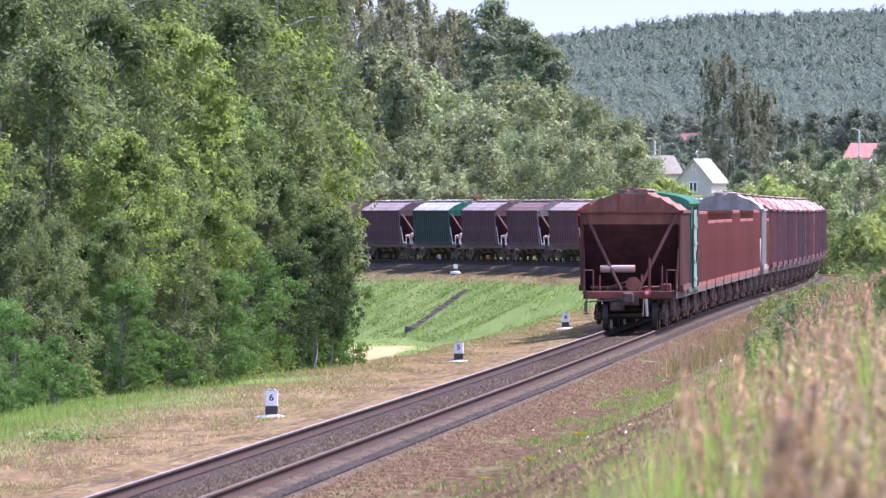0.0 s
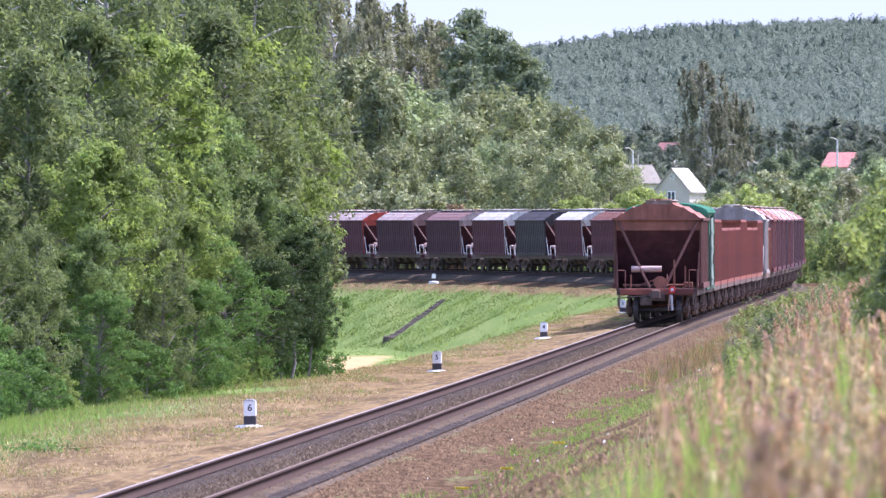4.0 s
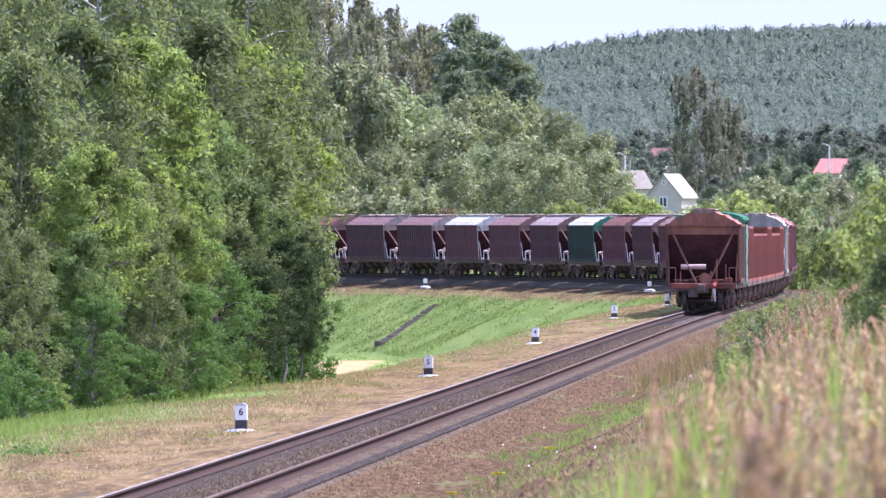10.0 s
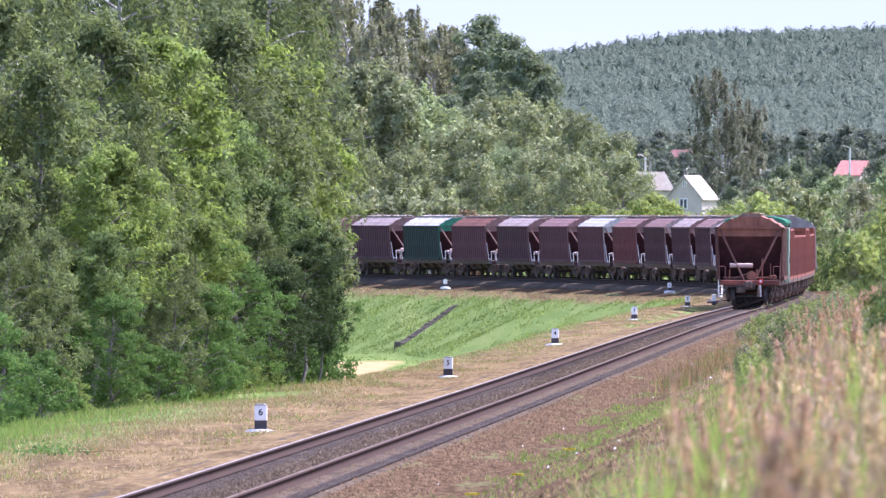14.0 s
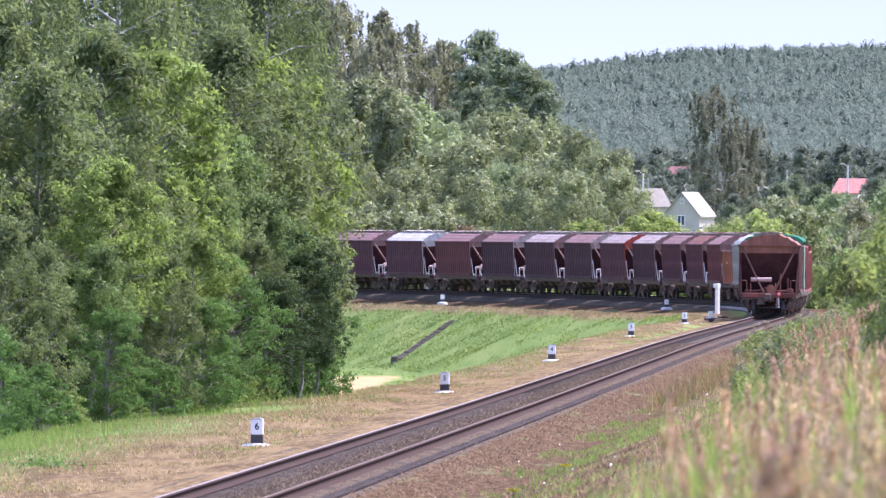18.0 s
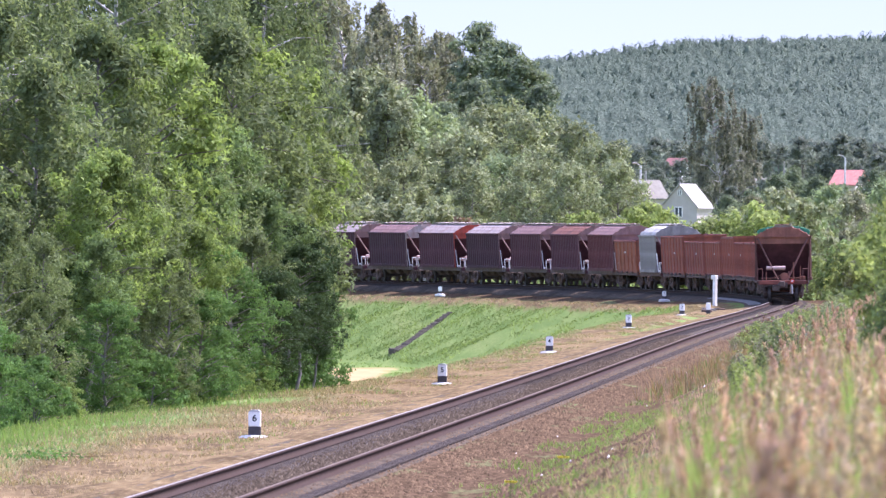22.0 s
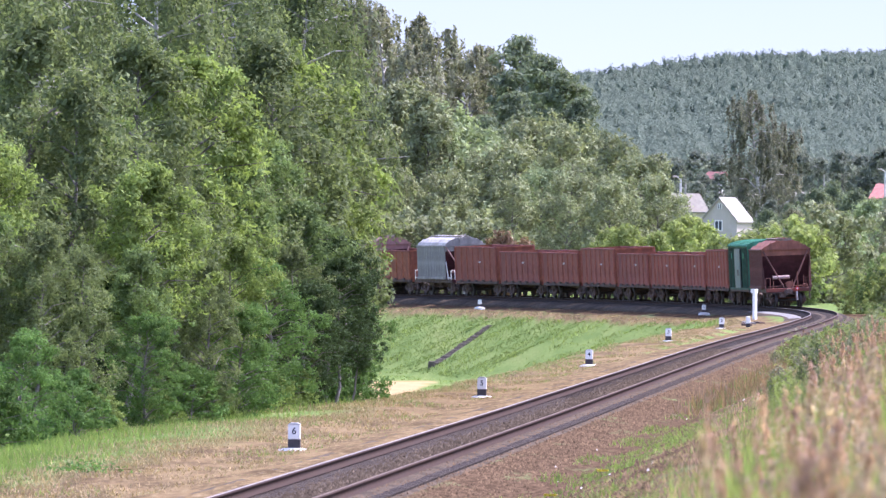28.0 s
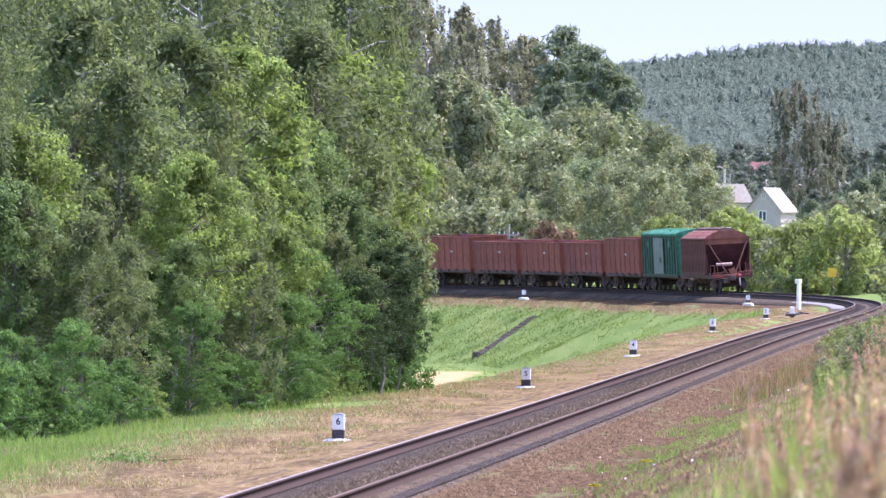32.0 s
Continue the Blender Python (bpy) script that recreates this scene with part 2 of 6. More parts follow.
def waves(x, y, k, seed=0.0):
    """Cheap smooth noise for arrays, about -1..1."""
    return (np.sin(x * k + 1.3 * np.sin(y * k * 0.7 + seed) + seed) + np.sin(y * k * 0.83 + 1.7 * np.sin(x * k * 0.61 + 2 * seed) + 2.1)) * 0.5


def ground_z(x, y):
    x, y = np.asarray(x, float), np.asarray(y, float)
    shape = x.shape
    x, y = x.ravel(), y.ravel()
    s, u = track_su(x, y)
    left = np.interp(-u, [0, 1.0, 1.3, 2.5, 3.0, 3.6, 4.0, 6.1, 15.5, 60], [-0.62, -0.50, -0.33, -0.385, -0.48, -0.56, -0.52, -0.66, -5.7, -5.7])
    bend = np.interp(-u, [0, 3.0, 3.6, 5.3, 15.5, 60], [-0.68, -0.68, -0.80, -1.05, -5.7, -5.7])
    f = np.clip((s - 545) / 80.0, 0, 1)
    left = left * (1 - f) + bend * f
    wood = np.interp(-u, [0, 1.0, 1.3, 2.5, 3.0, 3.6, 4.0, 7.2, 12, 60], [-0.62, -0.50, -0.33, -0.385, -0.48, -0.54, -0.50, -0.55, -0.8, -0.6])
    f = np.clip((s - 95) / 25.0, 0, 1)
    left = wood * (1 - f) + left * f
    lift = np.interp(s, [-100, 0, 98, 196, 294, 391, 436, 520], [0.13, 0.13, 0.15, 0.19, 0.36, 0.34, 0.15, 0.0])
    left = left + lift * np.clip((-u - 2.5) / 0.8, 0, 1) * np.clip((9.0 + u) / 3.5, 0, 1)
    bank = np.interp(u, [0, 0.3, 1.0, 2.3, 3.6, 10.3, 12.5, 60], [-0.55, -0.50, -0.26, -0.30, -0.35, 2.25, 2.55, 2.7])
    flat = np.interp(u, [0, 0.3, 1.0, 2.9, 4.0, 9, 30, 120, 600, 1500, 2600], [-0.62, -0.5, -0.34, -0.42, -0.55, -0.7, -0.2, 0.6, 2.9, 3.0, 3.0])
    g = np.clip((s - 130) / 300.0, 0, 1)
    g = g * g * (3 - 2 * g)
    right = bank * (1 - g) + flat * g
    z = np.where(u < 0, left, right) + rise(s) * np.clip(1.6 - np.abs(u) / 2.6, 0, 1)
    h = np.clip((y - 2500) / 2200.0, 0, 1)
    z = z + h * (46.2 + 2.5 * waves(x, y, 0.02, 1.5) + 0.083 * x) + 3.0 * h * waves(x, y, 0.05, 0.7)
    rough = np.clip((np.abs(u) - 3.5) / 3.0, 0, 1)
    z = z + rough * (0.07 * waves(x, y, 0.9) + 0.10 * waves(x, y, 0.23, 1.0))
    return z.reshape(shape)


def gz(x, y):
    return float(ground_z(np.array([x]), np.array([y]))[0])


# ---- mesh helpers ----


def part(name, bm, mat, parent=None, label=""):
    """Links a bmesh as one mesh object under a thing or a part."""
    me = bpy.data.meshes.new(name)
    bm.to_mesh(me)
    bm.free()
    for mm in (mat if isinstance(mat, (list, tuple)) else [mat]):
        me.materials.append(mm)
    ob = new(name, me)
    if parent:
        ob.parent = parent
    if label:
        ob["label"] = label
    return ob


def soup(name, verts, faces, mat, parent=None, label=""):
    """One mesh from arrays; faces all with the same number of corners."""
    me = bpy.data.meshes.new(name)
    verts, faces = np.asarray(verts, np.float32), np.asarray(faces, np.int32)
    k = faces.shape[1]
    me.vertices.add(len(verts))
    me.vertices.foreach_set("co", verts.ravel())
    me.loops.add(faces.size)
    me.loops.foreach_set("vertex_index", faces.ravel())
    me.polygons.add(len(faces))
    me.polygons.foreach_set("loop_start", np.arange(0, faces.size, k, dtype=np.int32))
    me.update(calc_edges=True)
    me.materials.append(mat)
    ob = new(name, me)
    if parent:
        ob.parent = parent
    if label:
        ob["label"] = label
    return ob


def box(bm, x0, x1, y0, y1, z0, z1, mat=0, bevel=0.0):
    r = bmesh.ops.create_cube(bm, size=1.0)
    vs = r["verts"]
    for v in vs:
        v.co = Vector((x0 + (v.co.x + 0.5) * (x1 - x0), y0 + (v.co.y + 0.5) * (y1 - y0), z0 + (v.co.z + 0.5) * (z1 - z0)))
    fs = {f for v in vs for f in v.link_faces}
    for f in fs:
        f.material_index = mat
    if bevel:
        bmesh.ops.bevel(bm, geom=list({e for v in vs for e in v.link_edges}), offset=bevel, segments=1, affect="EDGES")
    return vs


def rod(bm, a, b, r0, r1=None, seg=6, mat=0):
    a, b = Vector(a), Vector(b)
    r1 = r0 if r1 is None else r1
    m = Matrix.Translation((a + b) / 2) @ (b - a).to_track_quat("Z", "Y").to_matrix().to_4x4()
    r = bmesh.ops.create_cone(bm, cap_ends=True, segments=seg, radius1=r0, radius2=r1, depth=(b - a).length, matrix=m)
    for f in {f for v in r["verts"] for f in v.link_faces}:
        f.material_index = mat


def prism(bm, outline, y0, y1, mat=0):
    """Outline of (x, z) points pushed along y."""
    a = [bm.verts.new((x, y0, z)) for x, z in outline]
    b = [bm.verts.new((x, y1, z)) for x, z in outline]
    n = len(outline)
    fs = [bm.faces.new(a), bm.faces.new(b[::-1])]
    for i in range(n):
        fs.append(bm.faces.new((a[i], b[i], b[(i + 1) % n], a[(i + 1) % n])))
    for f in fs:
        f.material_index = mat
    bmesh.ops.recalc_face_normals(bm, faces=fs)


def empty(name, m=None):
    ob = new(name)
    ob.empty_display_size = 0.2
    if m is not None:
        ob.matrix_world = m
    return ob


def sweep(profile, s0, s1, step, cant=True):
    """Arrays of a closed (u, z) profile pushed along the track."""
    sv = np.arange(s0, s1 + step, step)
    x, y, th, c = (np.interp(sv, SS, a) for a in (XX, YY, TH, CANT))
    if not cant:
        c = c * 0
    v = []
    for u, z in profile:
        v.append(np.stack([x + u * np.cos(th), y - u * np.sin(th), z + (u + 0.76) * np.sin(c) + rise(sv)], axis=1))
    v = np.stack(v, axis=1)
    n, k = v.shape[:2]
    f = [[i * k + j, i * k + (j + 1) % k, (i + 1) * k + (j + 1) % k, (i + 1) * k + j] for i in range(n - 1) for j in range(k)]
    return v.reshape(-1, 3), np.array(f)


# ---- ground ----
yr = np.concatenate([np.arange(-60, 330, 3.0), np.arange(330, 1120, 5.0), np.geomspace(1120, 4900, 50)])
xc = np.concatenate([-np.geomspace(2600, 31, 30), np.arange(-30, 62, 0.6), np.geomspace(62.6, 2600, 30)])
GX, GY = np.meshgrid(xc, yr)
GZ = ground_z(GX, GY)
gi = np.arange(GX.size).reshape(GX.shape)
gf = np.stack([gi[:-1, :-1], gi[:-1, 1:], gi[1:, 1:], gi[1:, :-1]], axis=-1).reshape(-1, 4)


def ground_material():
    m = bpy.data.materials.new("ground")
    m.use_nodes = True
    n, l = m.node_tree.nodes, m.node_tree.links
    b = n["Principled BSDF"]
    b.inputs["Roughness"].default_value = 0.95
    b.inputs["Specular IOR Level"].default_value = 0.0
    tc = n.new("ShaderNodeTexCoord")
    mp = n.new("ShaderNodeMapping")
    mp.inputs["Scale"].default_value = (1, 0.12, 1)
    l.new(tc.outputs["Object"], mp.inputs[0])

    def noisy(scale, detail=6.0):
        t = n.new("ShaderNodeTexNoise")
        t.inputs["Scale"].default_value = scale
        t.inputs["Detail"].default_value = detail
        t.inputs["Roughness"].default_value = 0.65
        l.new(mp.outputs[0], t.inputs["Vector"])
        return t.outputs[0]

    def two(fac, a, c):
        x = n.new("ShaderNodeMix")
        x.data_type = "RGBA"
        for sock, v in ((6, a), (7, c)):
            if isinstance(v, tuple):
                x.inputs[sock].default_value = (*v, 1)
            else:
                l.new(v, x.inputs[sock])
        l.new(fac, x.inputs[0])
        return x.outputs[2]

    def steep(v, lo, hi):
        x = n.new("ShaderNodeMapRange")
        x.inputs["From Min"].default_value, x.inputs["From Max"].default_value = lo, hi
        l.new(v, x.inputs[0])
        return x.outputs[0]

    big, mid, fine = noisy(0.22), noisy(0.9), noisy(6.0)
    green = two(steep(mid, 0.35, 0.65), (0.090, 0.142, 0.042), (0.165, 0.218, 0.072))
    green = two(steep(big, 0.5, 0.7), green, (0.185, 0.220, 0.080))
    green = two(steep(fine, 0.42, 0.72), green, (0.112, 0.158, 0.048))
    dry = two(steep(mid, 0.40, 0.60), (0.180, 0.130, 0.068), (0.088, 0.063, 0.035))
    dry = two(steep(fine, 0.50, 0.68), dry, (0.235, 0.180, 0.100))
    dry = two(steep(fine, 0.44, 0.30), dry, (0.085, 0.062, 0.040))
    rub = two(steep(fine, 0.40, 0.60), (0.056, 0.038, 0.023), (0.114, 0.077, 0.047))
    rub = two(steep(mid, 0.57, 0.72), rub, (0.15, 0.19, 0.08))
    sand = two(steep(mid, 0.3, 0.7), (0.37, 0.265, 0.138), (0.30, 0.212, 0.108))
    at = n.new("ShaderNodeVertexColor")
    at.layer_name = "cover"
    sep = n.new("ShaderNodeSeparateColor")
    l.new(at.outputs[0], sep.inputs[0])
    col = green
    for k, layer in enumerate((dry, rub, sand)):
        add = n.new("ShaderNodeMath")
        add.operation = "MULTIPLY_ADD"
        l.new(fine if k else mid, add.inputs[0])
        add.inputs[1].default_value = 0.9
        l.new(sep.outputs[k], add.inputs[2])
        col = two(steep(add.outputs[0], 0.62, 1.28), col, layer)
    l.new(col, b.inputs["Base Color"])
    bp = n.new("ShaderNodeBump")
    bp.inputs["Strength"].default_value = 0.4
    bp.inputs["Distance"].default_value = 0.06
    l.new(fine, bp.inputs["Height"])
    l.new(bp.outputs[0], b.inputs["Normal"])
    return m


def bump_fn(v, a, b, c, d):
    return np.clip((v - a) / (b - a), 0, 1) * np.clip((d - v) / (d - c), 0, 1)


SOIL = ground_material()
ground = soup("ground", np.stack([GX, GY, GZ], -1).reshape(-1, 3), gf, SOIL)
for p in ground.data.polygons:
    p.use_smooth = True
gs, gu = track_su(GX.ravel(), GY.ravel())
wob = 0.5 * waves(GX.ravel(), GY.ravel(), 0.35) + 0.35 * waves(GX.ravel(), GY.ravel(), 0.11, 2.0)
dry_w = bump_fn(-gu + wob, 2.6, 3.0, 4.9, 7.4) * np.interp(gs, [-200, 420, 480, 900], [1, 1, 0.85, 0.85])
dry_w = np.where((gs > 575) & (gu < 0), bump_fn(-gu, 4.5, 4.8, 5.8, 6.4), dry_w)
dry_w = np.maximum(dry_w, np.interp(gs, [-100, 300, 420], [0.55, 0.4, 0.0]) * bump_fn(gu + wob, 7.5, 9.5, 60, 80))
rub_w = bump_fn(gu + wob * 0.3, 0.8, 1.2, 7.5, 10.0)
rub_w = np.where((gs > 575) & (gu < 0), bump_fn(-gu, 2.0, 2.4, 4.6, 5.1), rub_w)
sx, sy = GX.ravel(), GY.ravel()
sand_w = bump_fn(sx - 0.027 * (sy - 819) + 0.5 * waves(sx, sy, 0.5), -15, -14, -0.4, 0.4) * bump_fn(sy, 770, 780, 918, 934)
sand_w = np.maximum(sand_w, bump_fn(sy, 1560, 1570, 1640, 1660) * bump_fn(sx, 20, 24, 60, 70))
cover = np.stack([dry_w, rub_w, sand_w, np.ones_like(dry_w)], -1).astype(np.float32)
ca = ground.data.color_attributes.new("cover", "FLOAT_COLOR", "POINT")
ca.data.foreach_set("color", cover.ravel())
# trodden soil that creeps over the ballast shoulder up to the rail
sv = np.arange(-200.0, 470.0, 0.7)
xx, yy, tt = (np.interp(sv, SS, a) for a in (XX, YY, TH))
inner = -1.22 + 0.16 * waves(sv, sv * 0.3, 0.9, 1.0) + 0.10 * waves(sv, sv * 0.7, 2.7, 2.0)
cols = [(inner, -0.262 + 0 * sv), (inner - 0.18, -0.222 + 0.012 * waves(sv, sv, 1.9)), (-1.9 + 0 * sv, -0.245 + 0.018 * waves(sv, sv, 1.1, 1.0)), (-2.5 + 0 * sv, -0.315 + 0.02 * waves(sv, sv, 0.8, 2.0)),
        (-3.0 + 0 * sv, -0.385 + 0.015 * waves(sv, sv, 0.9, 1.5)), (-3.6 + 0 * sv, -0.44 + 0 * sv), (-4.3 + 0 * sv, -0.62 + 0 * sv)]
v = np.stack([np.stack([xx + u * np.cos(tt), yy - u * np.sin(tt), z + rise(sv)], -1) for u, z in cols], 1)
idx = np.arange(v.shape[0] * v.shape[1]).reshape(v.shape[:2])
verge = soup("verge", v.reshape(-1, 3), np.stack([idx[:-1, :-1], idx[:-1, 1:], idx[1:, 1:], idx[1:, :-1]], -1).reshape(-1, 4), SOIL)
va = verge.data.color_attributes.new("cover", "FLOAT_COLOR", "POINT")
vc = np.zeros((len(verge.data.vertices), 4), np.float32)
vc[:, 0] = 1.3
va.data.foreach_set("color", vc.ravel())
tagged(verge, "trodden dry soil along the ballast shoulder", "verge", kind="structure")
tagged(ground, "uneven grassy ground with dry verge and rubble bank", "ground", kind="structure")

# ---- track ----
bed = sweep([(-3.35, -0.72), (-2.15, -0.27), (-0.9, -0.24), (-0.55, -0.195), (0, -0.183), (0.55, -0.195), (0.70, -0.175), (1.0, -0.165), (1.16, -0.195), (1.8, -0.36)], -300, 1400, 2.0)
ballast = soup("ballast", bed[0], bed[1], M["ballast"])
tagged(ballast, "dark oily crushed stone ballast bed under the track", "ballast", kind="structure")
track = tagged(empty("railway_track"), "single railway track with rusty rails curving away", "railway track", kind="structure")
HEAD = [(-0.028, -0.004), (-0.028, 0.0), (-0.020, 0.003), (0.020, 0.003), (0.028, 0.0), (0.028, -0.004)]
WEB = [(-0.075, -0.18), (-0.075, -0.165), (-0.012, -0.14), (-0.012, -0.051), (-0.037, -0.042), (-0.037, -0.003), (0.037, -0.003), (0.037, -0.042), (0.012, -0.051), (0.012, -0.14), (0.075, -0.165), (0.075, -0.18)]
for side in (-0.796, 0.796):
    v, f = sweep([(side + a, b) for a, b in WEB], -300, 1400, 4.0)
    r = soup("rail", v, f, M["rail_side"], track, "rusty steel running rail")
    v, f = sweep([(side + a, b) for a, b in HEAD], -300, 1400, 4.0)
    soup("rail_head", v, f, M["rail_head" if side < 0 else "rail_head_rusty"], r, "worn shiny rail head" if side < 0 else "dull rusty rail head")

# ---- vegetation builders ----


def leaf_quads(rng, centres, size, face=None, rough=0.6, long=1.7, hang=0.0):
    """Pointed leaves at the centres, facing roughly along face, tips hanging by hang."""
    n = len(centres)
    nor = rng.normal(size=(n, 3)) * rough + (np.array([0.0, 0.0, 0.8]) if face is None else face)
    nor /= np.linalg.norm(nor, axis=1)[:, None] + 1e-9
    a = rng.normal(size=(n, 3))
    a[:, 2] -= hang * 3.0
    a -= (a * nor).sum(1)[:, None] * nor
    a /= np.linalg.norm(a, axis=1)[:, None] + 1e-9
    b = np.cross(nor, a)
    k = (size * rng.uniform(0.6, 1.35, n))[:, None]
    v = np.stack([centres - a * k * long * 0.5 - b * k * 0.45, centres - a * k * long * 0.2 + b * k * 0.55, centres + a * k * long * 0.6], axis=1)
    return v.reshape(-1, 3), np.arange(n * 3).reshape(n, 3)


def tube(points, radii, seg=5):
    """A tapered limb through the points, as arrays."""
    p = np.asarray(points, float)
    v, f = [], []
    for i, (c, r) in enumerate(zip(p, radii)):
        d = p[min(i + 1, len(p) - 1)] - p[max(i - 1, 0)]
        d /= np.linalg.norm(d) + 1e-9
        e = np.cross(d, (0.31, 0.87, 0.2))
        e /= np.linalg.norm(e) + 1e-9
        g = np.cross(d, e)
        for j in range(seg):
            t = 2 * math.pi * j / seg
            v.append(c + r * (math.cos(t) * e + math.sin(t) * g))
    for i in range(len(p) - 1):
        for j in range(seg):
            f.append([i * seg + j, i * seg + (j + 1) % seg, (i + 1) * seg + (j + 1) % seg, (i + 1) * seg + j])
    return np.array(v), np.array(f)


def joined(pieces):
    vs, fs, o = [], [], 0
    for v, f in pieces:
        vs.append(v)
        fs.append(np.asarray(f) + o)
        o += len(v)
    return np.concatenate(vs), np.concatenate(fs)


SHAPES = dict(egg=lambda t: np.sin(math.pi * np.clip(t, 0.02, 1) ** 0.75) ** 0.7 + 0.05, cone=lambda t: 1.05 * (1 - t) ** 0.8 + 0.05,
              dome=lambda t: np.sqrt(np.clip(1 - (t * 0.96) ** 2.6, 0, 1)) + 0.03, column=lambda t: 0.9 * (1 - t ** 3) + 0.1)


def tree_meshes(seed, height, radius, low, shape, limbs, leaves, size, droop=0.0, puff=0.34, trunk=0.16, twigs=5, lean=0.0, clump=0.0, tall=0.8, lobes=5):
    """Wood and leaves of one tree, standing at the origin: leaves on hanging strands (droop) or in lobed clumps (clump, tall)."""
    rng = np.random.default_rng(seed)
    zs = np.linspace(0, height * 0.93, 7)
    sway = np.cumsum(rng.normal(0, 0.012 * height, (7, 2)), axis=0) + lean * (zs[:, None] / height) ** 2 * np.array([1.0, 0.0])
    sway[0] = 0
    spine = np.column_stack([sway, zs])
    wood = [tube(spine, np.linspace(trunk, 0.02, 7), 7)]
    centres, weights = [], []
    for i in range(limbs):
        t = (i + rng.uniform(0, 1)) / limbs
        z = height * (low + (1 - low) * t ** 0.9)
        r = radius * float(SHAPES[shape](t)) * rng.uniform(0.62, 1.12)
        az = i * 2.4 + rng.normal(0, 0.5)
        base = np.array([np.interp(z * 0.9, zs, spine[:, 0]), np.interp(z * 0.9, zs, spine[:, 1]), max(z - 0.35 * r, 0.15)])
        tip = base + np.array([math.cos(az) * r, math.sin(az) * r, 0.35 * r + rng.normal(0, 0.08 * r)])
        mid = (base + tip) / 2 + np.array([0, 0, 0.14 * r]) + rng.normal(0, 0.05 * r, 3)
        wood.append(tube([base, mid, tip], [trunk * 0.34 * (1 - 0.6 * t) + 0.01, trunk * 0.2 * (1 - 0.6 * t) + 0.008, 0.006], 4))
        for k in range(twigs):
            q = rng.uniform(0.45, 1.08)
            c = base + (tip - base) * q + np.array([0, 0, 0.1 * r]) + rng.normal(0, 0.16 * r + 0.05, 3)
            centres.append(c)
            weights.append(rng.uniform(0.15, 1.0) ** 1.5)
    centres, weights = np.array(centres), np.array(weights)
    out = centres * np.array([1, 1, 0]) / (np.linalg.norm(centres[:, :2], axis=1)[:, None] + 0.3)
    if not droop:
        size_c = clump * rng.uniform(0.55, 1.25, len(centres))
        pick = rng.choice(len(centres), leaves, p=size_c ** 2 / (size_c ** 2).sum())
        lobe = rng.normal(0, 1, (len(centres), lobes, 3)) + out[:, None, :] * 0.5 + np.array([0, 0, 0.25])
        lobe /= np.linalg.norm(lobe, axis=2)[:, :, None]
        way = rng.normal(0, 1, (leaves, 3)) + np.array([0, 0, 0.2])
        way /= np.linalg.norm(way, axis=1)[:, None]
        c = size_c[pick][:, None]
        shape_c = np.array([1, 1, tall])
        off = lobe[pick, rng.integers(0, lobes, leaves)] * c * 0.75 + way * c * rng.uniform(0.10, 0.80, (leaves, 1))
        pos = centres[pick] + off * shape_c
        pos[:, 2] = np.maximum(pos[:, 2], 0.04)
        face = off / c * 0.7 + way * 0.5 + out[pick] * 0.25 + np.array([0, 0, 0.35])
        return joined(wood), leaf_quads(rng, pos, size, face, rough=0.75, hang=0.1)
    pick = rng.choice(len(centres), leaves, p=weights / weights.sum())
    spread = puff * radius * rng.uniform(0.42, 0.9, len(centres))
    m = 7   # fine twigs in each spray
    root = rng.normal(0, 0.27, (len(centres), m, 3)) * spread[:, None, None]
    way = out[:, None, :] * 0.7 + rng.normal(0, 0.55, (len(centres), m, 3))
    way = way * 0.12 + np.array([0, 0, -1.0])
    way /= np.linalg.norm(way, axis=2)[:, :, None]
    reach = droop * rng.uniform(0.4, 1.7, (len(centres), m))
    tw = rng.integers(0, m, leaves)
    q = rng.uniform(-0.15, 1.0, leaves)
    pos = centres[pick] + root[pick, tw] + way[pick, tw] * (reach[pick, tw] * q)[:, None]
    pos += rng.normal(0, 1, (leaves, 3)) * (0.035 + 0.03 * spread[pick] * (1.1 - q))[:, None]
    pos[:, 2] = np.maximum(pos[:, 2], 0.04)
    face = out[pick] * 0.75 + (way[pick, tw] * np.array([1, 1, 0])) * 2.0 + root[pick, tw] / (spread[pick] + 0.1)[:, None] + np.array([0, 0, 0.35])
    return joined(wood), leaf_quads(rng, pos, size, face, hang=0.5)


TREES = {}


def tree(kind, x, y, scale=1.0, turn=0.0, leaf=None, label="", category="tree", name="tree", group="", sink=0.1):
    """A tree of a kind, standing on the ground at x, y."""
    spec = KINDS[kind]
    key = (kind, leaf)
    at = pose(x, y, gz(x, y) - sink, 0, 0, turn)
    if key in TREES:
        ob = copy_thing(TREES[key], at)
        ob.scale = (scale, scale, scale)
    else:
        (wv, wf), (lv, lf) = tree_meshes(**spec["form"])
        ob = empty(name, at)
        ob.scale = (scale, scale, scale)
        soup("trunk", wv, wf, M[spec["bark"]], ob)
        soup("crown", lv, lf, M[leaf or spec["leaf"]], ob)
        TREES[key] = ob
    ob.name = name
    return tagged(ob, label or spec["label"], category, group)


